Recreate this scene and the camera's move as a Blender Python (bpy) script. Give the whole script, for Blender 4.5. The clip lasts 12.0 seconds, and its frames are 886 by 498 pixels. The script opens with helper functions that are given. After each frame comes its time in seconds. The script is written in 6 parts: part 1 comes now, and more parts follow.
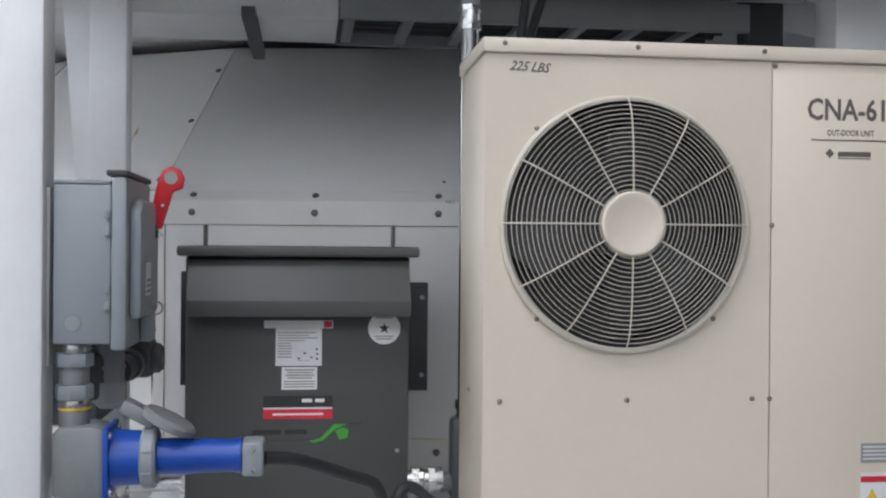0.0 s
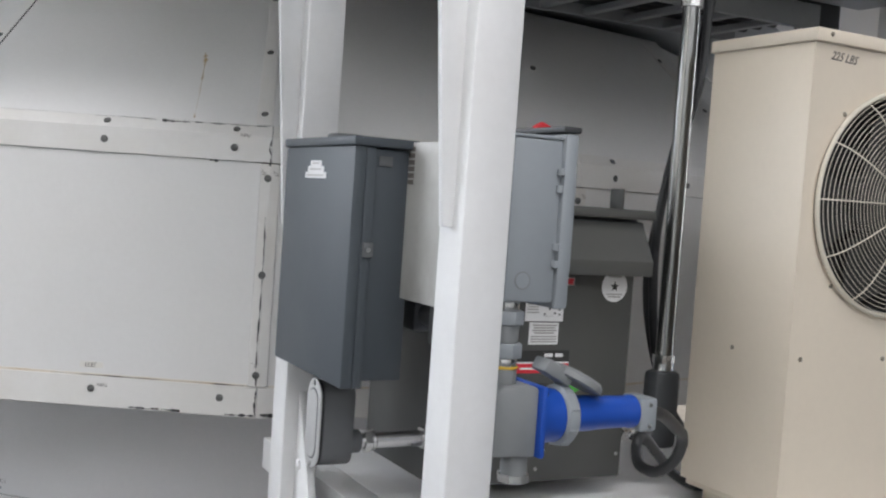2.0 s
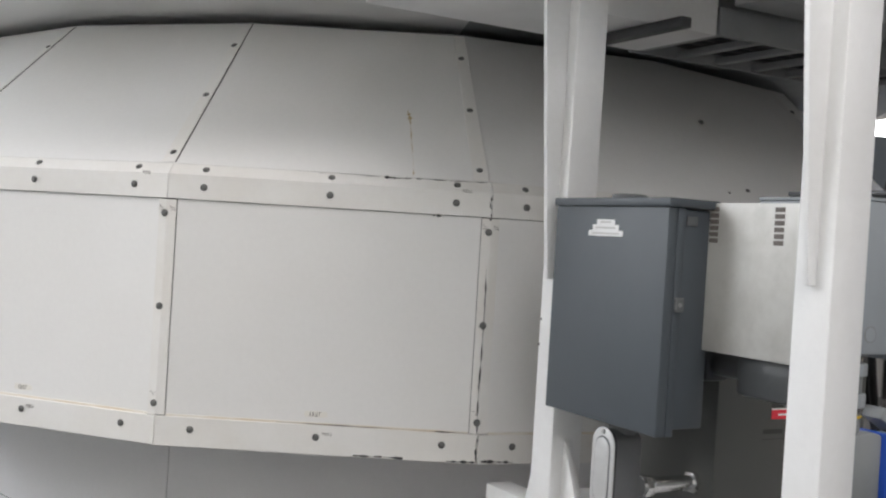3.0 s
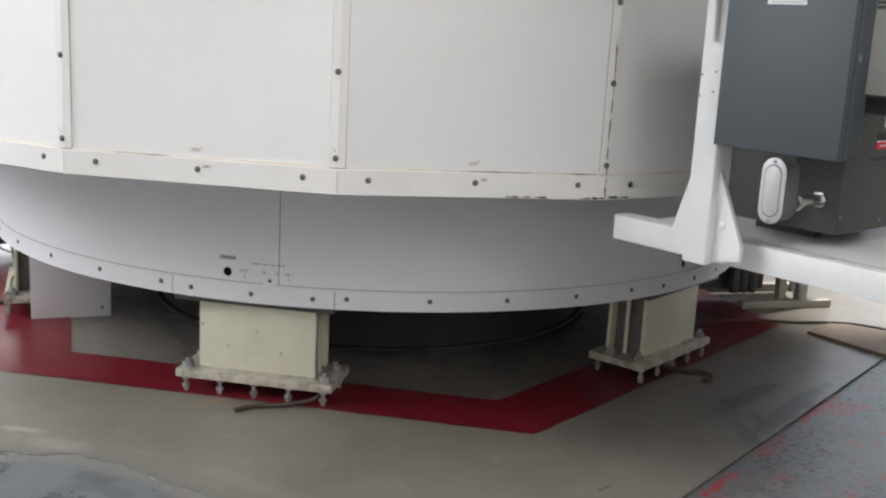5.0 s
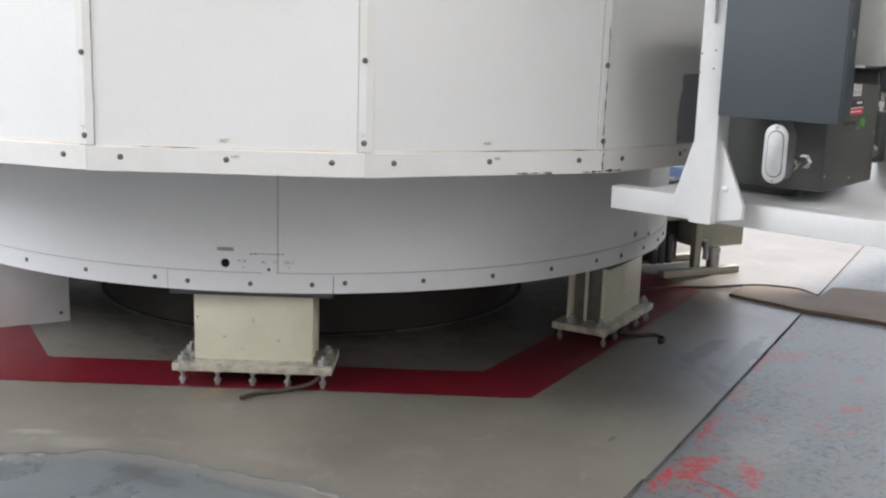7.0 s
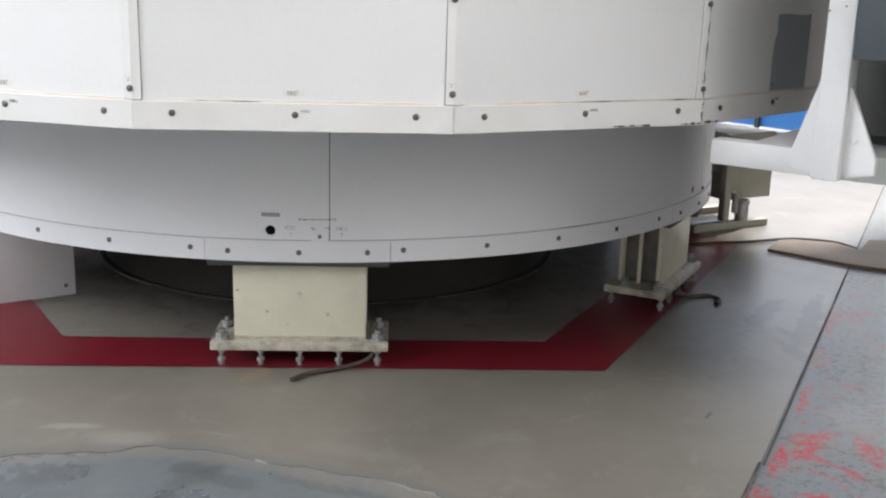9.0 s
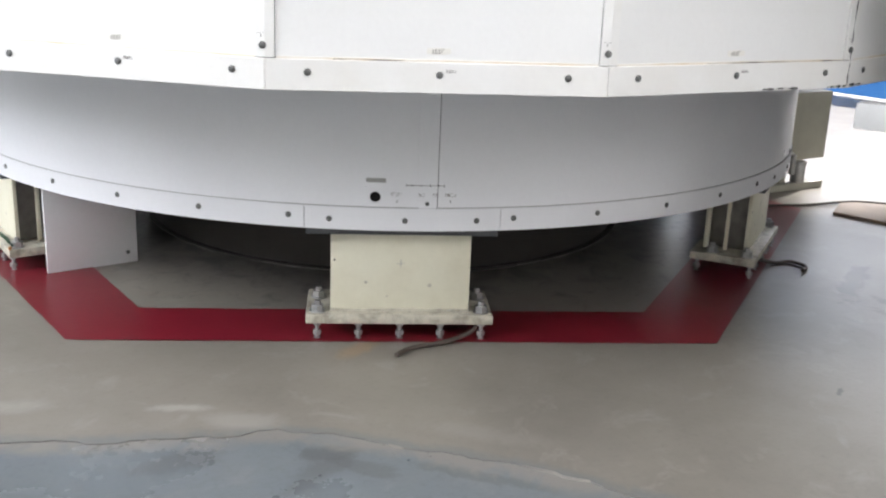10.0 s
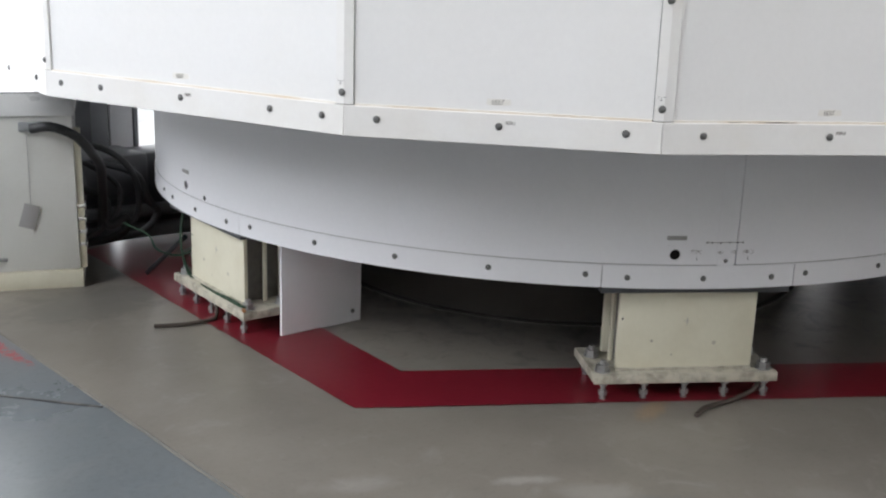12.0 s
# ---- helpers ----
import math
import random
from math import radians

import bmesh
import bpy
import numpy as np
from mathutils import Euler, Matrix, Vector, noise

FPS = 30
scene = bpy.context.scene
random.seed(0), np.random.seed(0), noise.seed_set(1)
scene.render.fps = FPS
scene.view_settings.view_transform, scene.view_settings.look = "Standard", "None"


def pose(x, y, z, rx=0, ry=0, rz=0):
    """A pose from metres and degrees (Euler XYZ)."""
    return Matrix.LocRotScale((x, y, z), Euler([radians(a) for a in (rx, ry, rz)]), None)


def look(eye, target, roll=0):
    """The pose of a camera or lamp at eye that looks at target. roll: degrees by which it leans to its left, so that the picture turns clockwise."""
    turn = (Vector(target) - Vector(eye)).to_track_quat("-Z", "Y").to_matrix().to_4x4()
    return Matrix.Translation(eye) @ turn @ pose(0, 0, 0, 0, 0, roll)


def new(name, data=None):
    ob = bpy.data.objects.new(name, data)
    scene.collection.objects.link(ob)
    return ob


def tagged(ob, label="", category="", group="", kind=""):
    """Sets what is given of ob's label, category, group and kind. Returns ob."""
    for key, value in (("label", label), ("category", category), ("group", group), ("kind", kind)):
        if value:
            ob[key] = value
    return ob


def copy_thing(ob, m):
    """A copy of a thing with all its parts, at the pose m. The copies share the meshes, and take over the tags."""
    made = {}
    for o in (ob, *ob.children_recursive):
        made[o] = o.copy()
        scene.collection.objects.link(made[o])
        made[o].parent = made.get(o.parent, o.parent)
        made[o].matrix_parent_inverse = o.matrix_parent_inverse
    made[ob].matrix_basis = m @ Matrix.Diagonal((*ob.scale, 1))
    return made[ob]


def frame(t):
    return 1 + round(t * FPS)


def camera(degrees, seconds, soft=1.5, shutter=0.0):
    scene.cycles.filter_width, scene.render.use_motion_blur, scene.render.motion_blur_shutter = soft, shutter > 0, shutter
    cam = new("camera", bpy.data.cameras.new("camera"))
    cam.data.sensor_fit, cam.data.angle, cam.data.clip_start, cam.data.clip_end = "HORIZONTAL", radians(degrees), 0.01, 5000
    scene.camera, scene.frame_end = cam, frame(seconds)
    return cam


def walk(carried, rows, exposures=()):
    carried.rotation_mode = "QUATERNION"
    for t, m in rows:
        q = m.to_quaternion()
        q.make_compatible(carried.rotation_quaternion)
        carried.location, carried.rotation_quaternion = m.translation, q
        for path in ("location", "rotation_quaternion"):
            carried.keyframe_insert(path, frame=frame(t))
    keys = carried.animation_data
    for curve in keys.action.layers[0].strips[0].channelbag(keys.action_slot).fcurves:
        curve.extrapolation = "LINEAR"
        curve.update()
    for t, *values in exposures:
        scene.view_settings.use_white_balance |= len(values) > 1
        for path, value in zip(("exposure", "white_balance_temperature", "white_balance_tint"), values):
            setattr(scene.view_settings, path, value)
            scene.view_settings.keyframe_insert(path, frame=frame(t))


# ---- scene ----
cam = camera(45.6, 12.0, 2.2)
PATH = [
    (0, (0.364, 0.631, 1.722), (0.169, 2.622, 1.712), 0.5),
    (0.5, (0.021, 0.617, 1.711), (0.089, 2.615, 1.672), 2.0),
    (1, (-0.356, 0.632, 1.707), (-0.099, 2.615, 1.682), 3.2),
    (1.5, (-0.684, 0.691, 1.7), (-0.271, 2.647, 1.646), 4.4),
    (2, (-1.082, 0.698, 1.706), (-0.576, 2.631, 1.612), 4.0),
    (2.5, (-1.452, 0.716, 1.668), (-0.979, 2.659, 1.64), 3.5),
    (3, (-1.799, 0.77, 1.706), (-1.247, 2.693, 1.685), 3.5),
    (3.5, (-2.173, 0.751, 1.717), (-1.483, 2.622, 1.562), 3.0),
    (3.7, (-2.347, 0.758, 1.694), (-1.64, 2.616, 1.478), 3.7),
    (5.3, (-3.184, 0.706, 1.618), (-2.245, 2.419, 1.189), 2.9),
    (5.5, (-3.275, 0.72, 1.599), (-2.332, 2.437, 1.196), 3.0),
    (6, (-3.483, 0.815, 1.564), (-2.369, 2.419, 1.131), 3.8),
    (6.5, (-3.604, 0.799, 1.568), (-2.465, 2.392, 1.16), 3.2),
    (6.7, (-3.692, 0.817, 1.572), (-2.525, 2.388, 1.16), 2.4),
    (8.3, (-3.838, 1.219, 1.511), (-2.593, 2.74, 1.14), 1.3),
    (8.5, (-3.858, 1.313, 1.519), (-2.565, 2.784, 1.115), 1.6),
    (9, (-3.894, 1.517, 1.513), (-2.625, 2.981, 1.017), 1.6),
    (9.5, (-3.963, 1.804, 1.474), (-2.652, 3.208, 0.916), 2.6),
    (10, (-4.16, 2.06, 1.489), (-2.849, 3.456, 0.911), 2.3),
    (10.5, (-4.403, 2.277, 1.497), (-3.038, 3.636, 0.96), 2.5),
    (11, (-4.608, 2.539, 1.501), (-3.258, 3.916, 0.971), 1.8),
    (11.5, (-4.768, 2.749, 1.527), (-3.437, 4.162, 1.046), 2.9),
    (12, (-4.975, 2.992, 1.524), (-3.589, 4.338, 1.005), 1.9),
]
# seconds, stops, kelvin, tint
EXPOSURES = [(0, 1.74, 6100, 12), (0.5, 1.71, 6380, 12), (1, 1.80, 6330, 12), (1.5, 1.90, 6350, 12), (2, 1.72, 6430, 12), (2.5, 1.61, 6600, 12), (3.5, 1.70, 6780, 12), (5.5, 1.75, 6620, 12), (6, 1.84, 6600, 12),
             (8.5, 1.79, 6530, 12), (9.5, 2.0, 6580, 12), (10, 2.14, 6520, 12), (10.5, 1.95, 6460, 12), (11, 1.74, 6450, 12), (11.5, 1.55, 6450, 12), (12, 1.43, 6550, 12)]
walk(cam, [(t, look(eye, target, roll)) for t, eye, target, roll in PATH], EXPOSURES)

# ---------------------------------------------------------------- light
world = bpy.data.worlds.new("world")
scene.world = world
world.use_nodes = True
wn = world.node_tree.nodes
sky = wn.new("ShaderNodeTexSky")
sky.sky_type, sky.sun_disc = "NISHITA", False
sky.sun_elevation, sky.sun_rotation = radians(38), radians(84)
wn["Background"].inputs["Strength"].default_value = 0.06
world.node_tree.links.new(sky.outputs[0], wn["Background"].inputs["Color"])


def area_lamp(name, eye, target, sx, sy, watts, colour):
    data = bpy.data.lights.new(name, "AREA")
    data.shape, data.size, data.size_y, data.energy, data.color = "RECTANGLE", sx, sy, watts, colour
    ob = new(name, data)
    ob.matrix_world = look(eye, target)
    return ob


# daylight in the large door openings of the hall
area_lamp("south_daylight", (0.2, -5.9, 6.5), (-0.2, 2.6, 1.2), 8.0, 3.2, 92, (1.0, 0.975, 0.94))
area_lamp("rooflight", (-2.0, -1.6, 9.0), (-2.0, -1.6, 0.0), 6.5, 3.0, 140, (1.0, 0.985, 0.96))
area_lamp("west_daylight", (-9.9, 9.3, 5.8), (-2.5, 6.9, 0.8), 10.0, 5.0, 425, (0.94, 0.97, 1.0))
area_lamp("east_daylight", (11.9, 9.9, 4.1), (4.0, 8.5, 0.0), 8.0, 7.6, 7, (1.0, 0.98, 0.95))

# low sun that falls through the east door on the far floor
sun_data = bpy.data.lights.new("sun", "SUN")
sun_data.energy, sun_data.angle, sun_data.color = 3.0, radians(2.0), (1.0, 0.97, 0.92)
sun = new("sun", sun_data)
sun.matrix_world = look((18, 8.3, 13.2), (1.2, 6.5, 0.1))

# ---------------------------------------------------------------- materials


def material(name, base, rough=0.5, metal=0.0, dirt=0.12, dirt_colour=None, scale=1.5, grain=60.0, bump=0.02,
             spec=0.5, rough_var=0.08, island=0.0, coat=0.0, speck=0.05):
    """Painted or bare surface with broad stains, fine grain, relief and uneven gloss."""
    m = bpy.data.materials.new(name)
    m.use_nodes = True
    t = m.node_tree
    n, link = t.nodes, t.links.new
    b = n["Principled BSDF"]
    co = n.new("ShaderNodeTexCoord")
    big = n.new("ShaderNodeTexNoise")
    big.inputs["Scale"].default_value, big.inputs["Detail"].default_value = scale, 6.0
    big.inputs["Roughness"].default_value = 0.62
    fine = n.new("ShaderNodeTexNoise")
    fine.inputs["Scale"].default_value, fine.inputs["Detail"].default_value = grain, 3.0
    link(co.outputs["Object"], big.inputs["Vector"]), link(co.outputs["Object"], fine.inputs["Vector"])
    ramp = n.new("ShaderNodeMapRange")
    ramp.inputs["From Min"].default_value, ramp.inputs["From Max"].default_value = 0.42, 0.78
    link(big.outputs["Fac"], ramp.inputs["Value"])
    amount = n.new("ShaderNodeMath")
    amount.operation = "MULTIPLY"
    amount.inputs[1].default_value = dirt
    link(ramp.outputs[0], amount.inputs[0])
    mix = n.new("ShaderNodeMix")
    mix.data_type = "RGBA"
    dc = dirt_colour or tuple(c * 0.45 for c in base)
    mix.inputs["A"].default_value, mix.inputs["B"].default_value = (*base, 1), (*dc, 1)
    link(amount.outputs[0], mix.inputs["Factor"])
    grainmix = n.new("ShaderNodeMix")
    grainmix.data_type, grainmix.blend_type = "RGBA", "MULTIPLY"
    grainmix.inputs["Factor"].default_value = speck
    link(mix.outputs["Result"], grainmix.inputs["A"])
    link(fine.outputs["Fac"], grainmix.inputs["B"])
    bright = n.new("ShaderNodeBrightContrast")
    bright.inputs["Bright"].default_value = 0.0
    link(grainmix.outputs["Result"], bright.inputs["Color"])
    last = bright.outputs[0]
    if island:
        info = n.new("ShaderNodeObjectInfo")
        vary = n.new("ShaderNodeMapRange")
        vary.inputs["To Min"].default_value, vary.inputs["To Max"].default_value = 1 - island, 1 + island
        link(info.outputs["Random"], vary.inputs["Value"])
        hsv = n.new("ShaderNodeHueSaturation")
        link(vary.outputs[0], hsv.inputs["Value"]), link(last, hsv.inputs["Color"])
        last = hsv.outputs[0]
    link(last, b.inputs["Base Color"])
    rr = n.new("ShaderNodeMapRange")
    rr.inputs["To Min"].default_value, rr.inputs["To Max"].default_value = max(0.03, rough - rough_var), min(1, rough + rough_var)
    link(big.outputs["Fac"], rr.inputs["Value"]), link(rr.outputs[0], b.inputs["Roughness"])
    b.inputs["Metallic"].default_value = metal
    b.inputs["Specular IOR Level"].default_value = spec
    b.inputs["Coat Weight"].default_value = coat
    if bump:
        bp = n.new("ShaderNodeBump")
        bp.inputs["Strength"].default_value, bp.inputs["Distance"].default_value = bump * 10, 0.002
        link(fine.outputs["Fac"], bp.inputs["Height"]), link(bp.outputs[0], b.inputs["Normal"])
    return m


M = {
    "drum": material("drum_white_paint", (0.79, 0.785, 0.775), 0.42, dirt=0.16, dirt_colour=(0.62, 0.58, 0.50), scale=1.1, bump=0.01, island=0.02),
    "strip": material("strip_white_paint", (0.79, 0.78, 0.76), 0.45, dirt=0.35, dirt_colour=(0.60, 0.54, 0.44), scale=2.2, bump=0.012),
    "skirt": material("skirt_white_paint", (0.78, 0.78, 0.80), 0.5, dirt=0.15, dirt_colour=(0.6, 0.6, 0.62), scale=1.3, bump=0.01),
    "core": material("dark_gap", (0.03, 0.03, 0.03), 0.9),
    "frame": material("frame_white_paint", (0.83, 0.83, 0.83), 0.4, dirt=0.3, dirt_colour=(0.6, 0.58, 0.55), scale=4.0, bump=0.03),
    "cream": material("cream_paint", (0.74, 0.71, 0.57), 0.5, dirt=0.35, dirt_colour=(0.5, 0.44, 0.3), scale=5.0, bump=0.03, island=0.03),
    "creamdark": material("greasy_cream_paint", (0.52, 0.49, 0.40), 0.45, dirt=1.0, dirt_colour=(0.10, 0.08, 0.06), scale=16.0, bump=0.05),
    "webdark": material("mottled_dark_web", (0.17, 0.16, 0.14), 0.5, dirt=0.9, dirt_colour=(0.06, 0.055, 0.05), scale=10.0, bump=0.04),
    "beige": material("beige_coated_sheet", (0.76, 0.675, 0.555), 0.42, dirt=0.08, scale=1.5, bump=0.008),
    "beigewire": material("pale_coated_wire", (0.72, 0.67, 0.57), 0.4, dirt=0.2, scale=9, bump=0.0),
    "beigescrew": material("tarnished_screw", (0.30, 0.27, 0.22), 0.45, metal=0.5, dirt=0.5, scale=40.0, bump=0.02),
    "fanblack": material("fan_interior_black", (0.012, 0.012, 0.012), 0.6),
    "fanblade": material("fan_blade_grey", (0.035, 0.035, 0.035), 0.5),
    "tgrey": material("transformer_grey", (0.070, 0.072, 0.069), 0.5, dirt=0.12, scale=2.5, bump=0.015),
    "dgrey": material("slate_grey_enamel", (0.067, 0.079, 0.091), 0.55, dirt=0.1, scale=3.0, bump=0.015),
    "lgrey": material("light_grey_enamel", (0.30, 0.325, 0.345), 0.42, dirt=0.12, scale=4.0, bump=0.012),
    "cgrey": material("cast_grey", (0.24, 0.25, 0.255), 0.5, dirt=0.2, scale=10.0, bump=0.06),
    "cdark": material("dark_cast_grey", (0.13, 0.135, 0.14), 0.5, dirt=0.25, scale=10.0, bump=0.06),
    "conduit": material("dark_conduit_grey", (0.062, 0.066, 0.070), 0.42, dirt=0.25, scale=10.0, bump=0.04),
    "zinc": material("bright_zinc", (0.78, 0.78, 0.77), 0.26, metal=1.0, dirt=0.2, scale=14.0, bump=0.01),
    "zincdull": material("dull_zinc", (0.42, 0.42, 0.415), 0.42, metal=0.9, dirt=0.5, scale=18.0, bump=0.03),
    "tubesteel": material("dull_conduit_steel", (0.36, 0.36, 0.355), 0.24, metal=1.0, dirt=0.15, scale=5.0, bump=0.0),
    # window reflections on the silvery cover are put into its pale base colour
    "coveralloy": material("silvery_cover_sheen", (0.74, 0.74, 0.72), 0.3, metal=0.1, dirt=0.25, scale=5.0, bump=0.01),
    "copper": material("bare_copper", (0.50, 0.25, 0.12), 0.4, metal=0.8, dirt=0.4, scale=30.0, bump=0.02),
    "alloy": material("matt_cast_alloy", (0.55, 0.55, 0.55), 0.45, metal=0.35, dirt=0.25, scale=14.0, bump=0.02),
    "alu": material("mill_aluminium", (0.54, 0.535, 0.51), 0.5, metal=0.25, dirt=0.6, dirt_colour=(0.3, 0.285, 0.26), scale=7.0, bump=0.012),
    "bolt": material("bolt_steel", (0.16, 0.16, 0.155), 0.45, metal=0.6, dirt=0.5, scale=40.0, bump=0.03),
    "blue": material("blue_plastic", (0.012, 0.075, 0.42), 0.4, dirt=0.1, scale=8.0, bump=0.01),
    "red": material("red_plastic", (0.62, 0.02, 0.03), 0.4, dirt=0.05, bump=0.01),
    "rubber": material("black_rubber", (0.02, 0.021, 0.023), 0.5, dirt=0.3, dirt_colour=(0.07, 0.07, 0.07), scale=12.0, bump=0.02),
    "green": material("green_wire", (0.010, 0.038, 0.018), 0.5),
    "greensign": material("green_print", (0.06, 0.36, 0.04), 0.5, bump=0),
    "white": material("white_label", (0.78, 0.78, 0.78), 0.5, dirt=0.15, scale=20, bump=0),
    "ink": material("black_ink", (0.03, 0.03, 0.03), 0.6, bump=0),
    "paleink": material("faded_grey_print", (0.52, 0.51, 0.50), 0.6, bump=0),
    "greyink": material("grey_ink", (0.33, 0.32, 0.31), 0.6, bump=0),
    "brownink": material("brown_print", (0.14, 0.12, 0.11), 0.6, bump=0),
    "redink": material("red_print", (0.65, 0.03, 0.05), 0.5, bump=0),
    "yellowink": material("yellow_print", (0.75, 0.5, 0.05), 0.5, bump=0),
    "rust": material("rust_stain", (0.42, 0.30, 0.14), 0.8, dirt=0.6, dirt_colour=(0.62, 0.54, 0.38), scale=30, bump=0.02),
    "caulk": material("aged_sealant", (0.78, 0.75, 0.69), 0.7, dirt=1.0, dirt_colour=(0.56, 0.40, 0.20), scale=3.5, bump=0.03),
    "stain": material("faint_yellow_stain", (0.775, 0.755, 0.705), 0.6, dirt=0.8, dirt_colour=(0.77, 0.75, 0.71), scale=25, bump=0.01),
    "chip": material("chipped_dark_metal", (0.05, 0.05, 0.05), 0.6, dirt=0.5, scale=50, bump=0.05),
    "steel": material("dark_steel", (0.055, 0.057, 0.06), 0.5, dirt=0.4, dirt_colour=(0.12, 0.12, 0.12), scale=6, bump=0.03),
    "greysteel": material("grey_painted_steel", (0.27, 0.28, 0.285), 0.5, dirt=0.4, scale=3, bump=0.02),
    "wood": material("brown_board", (0.22, 0.15, 0.095), 0.6, dirt=0.4, scale=3, bump=0.06),
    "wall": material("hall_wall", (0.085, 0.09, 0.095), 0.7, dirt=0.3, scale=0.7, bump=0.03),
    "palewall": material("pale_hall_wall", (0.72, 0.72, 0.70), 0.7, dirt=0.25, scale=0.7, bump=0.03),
    "ceiling": material("hall_ceiling", (0.13, 0.13, 0.135), 0.8, dirt=0.3, scale=0.7),
    "hose": material("greasy_brown_hose", (0.06, 0.045, 0.035), 0.6, dirt=0.5, scale=20),
    "bluewall": material("blue_sheet", (0.045, 0.26, 0.72), 0.5, dirt=0.2),
    "cabinet": material("pale_cabinet_paint", (0.72, 0.72, 0.68), 0.45, dirt=0.25, dirt_colour=(0.5, 0.48, 0.42), scale=4, bump=0.02),
    # the cream stand's backlit shade is put into this darker olive
    "shadedcream": material("shaded_cream_paint", (0.34, 0.33, 0.27), 0.5, dirt=0.35, scale=5, bump=0.02),
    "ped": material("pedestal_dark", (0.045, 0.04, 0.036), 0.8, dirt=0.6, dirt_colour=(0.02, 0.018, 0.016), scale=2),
}


def lit_material(name, colour, strength):
    m = bpy.data.materials.new(name)
    m.use_nodes = True
    b = m.node_tree.nodes["Principled BSDF"]
    b.inputs["Base Color"].default_value = (*colour, 1)
    b.inputs["Emission Color"].default_value, b.inputs["Emission Strength"].default_value = (*colour, 1), strength
    return m


M["daylight"] = lit_material("bright_outdoors", (1.0, 0.985, 0.96), 0.9)
M["northlight"] = lit_material("bright_northern_outdoors", (0.95, 0.98, 1.0), 1.5)


def floor_material(name, base, stain, worn, glossy, scuff=0.5, red=False, marks=(), pits=0.0):
    """Concrete or painted concrete: cloudy stains, pitting, scuffs and, where asked, the rest of a red coat."""
    m = bpy.data.materials.new(name)
    m.use_nodes = True
    t = m.node_tree
    n, link = t.nodes, t.links.new
    b = n["Principled BSDF"]
    co = n.new("ShaderNodeTexCoord")

    def noisy(scale, detail=5.0, rough=0.6, distort=0.0):
        x = n.new("ShaderNodeTexNoise")
        x.inputs["Scale"].default_value, x.inputs["Detail"].default_value = scale, detail
        x.inputs["Roughness"].default_value, x.inputs["Distortion"].default_value = rough, distort
        link(co.outputs["Object"], x.inputs["Vector"])
        return x.outputs["Fac"]

    def span(value, lo, hi, a=0.0, c=1.0):
        x = n.new("ShaderNodeMapRange")
        for key, v in (("From Min", lo), ("From Max", hi), ("To Min", a), ("To Max", c)):
            x.inputs[key].default_value = v
        link(value, x.inputs["Value"])
        return x.outputs[0]

    def over(a, c, fac):
        x = n.new("ShaderNodeMix")
        x.data_type = "RGBA"
        if isinstance(a, tuple):
            x.inputs["A"].default_value = (*a, 1)
        else:
            link(a, x.inputs["A"])
        x.inputs["B"].default_value = (*c, 1)
        link(fac, x.inputs["Factor"])
        return x.outputs["Result"]

    def times(a, c):
        x = n.new("ShaderNodeMath")
        x.operation = "MULTIPLY"
        link(a, x.inputs[0])
        if isinstance(c, float):
            x.inputs[1].default_value = c
        else:
            link(c, x.inputs[1])
        return x.outputs[0]

    cloud, mid, fine = noisy(0.9, 8.0, 0.65), noisy(4.5, 8.0, 0.7, 0.6), noisy(45.0, 4.0)
    colour = over(base, stain, span(cloud, 0.38, 0.68, 0.0, 0.75))
    colour = over(colour, worn, times(span(mid, 0.56, 0.78), scuff))
    colour = over(colour, tuple(c * 0.5 for c in base), times(span(fine, 0.55, 0.8), 0.35))
    gloss = span(cloud, 0.3, 0.75, glossy - 0.03, glossy + 0.05)
    if red:
        # distance to the joint that runs along the pad
        sep = n.new("ShaderNodeSeparateXYZ")
        link(co.outputs["Object"], sep.inputs[0])
        dot = n.new("ShaderNodeVectorMath")
        dot.operation = "DOT_PRODUCT"
        dot.inputs[1].default_value = (0.4013, -0.9160, 0.0)
        link(co.outputs["Object"], dot.inputs[0])
        away = span(dot.outputs["Value"], -3.350 + 0.05, -3.350 + 1.0, 1.0, 0.0)
        away = times(away, span(dot.outputs["Value"], -3.380, -3.330, 0.0, 1.0))
        reach = times(span(sep.outputs["X"], -1.75, -1.25, 0.0, 1.0), span(sep.outputs["X"], 0.9, 1.4, 1.0, 0.0))
        patch = noisy(2.6, 9.0, 0.72, 1.2)
        shifted = n.new("ShaderNodeMath")
        shifted.operation = "MULTIPLY_ADD"
        link(away, shifted.inputs[0])
        shifted.inputs[1].default_value = 0.135
        link(patch, shifted.inputs[2])
        colour = over(colour, RED_REST, times(times(span(shifted.outputs[0], 0.655, 0.675), span(fine, 0.36, 0.5)), reach))
        worn_specks = times(times(span(noisy(9.0, 8.0, 0.75, 0.4), 0.585, 0.60), reach), span(dot.outputs["Value"], -3.230, -1.930, 0.75, 0.3))
        colour = over(colour, (0.13, 0.03, 0.03), worn_specks)
        east = span(sep.outputs["X"], -1.5, -0.7, 0.12, 1.0)
        grime = times(span(noisy(5.5, 9.0, 0.78, 0.5), 0.44, 0.62), 0.8)
        colour = over(colour, (0.175, 0.158, 0.135), times(grime, east))
        trodden = times(span(noisy(34.0, 6.0, 0.75), 0.52, 0.58), span(noisy(2.2, 6.0, 0.65), 0.40, 0.58, 0.15, 0.9))
        colour = over(colour, (0.045, 0.040, 0.037), times(trodden, east))
        dull = n.new("ShaderNodeMath")
        link(gloss, dull.inputs[0]), link(times(east, 0.13), dull.inputs[1])
        gloss = dull.outputs[0]
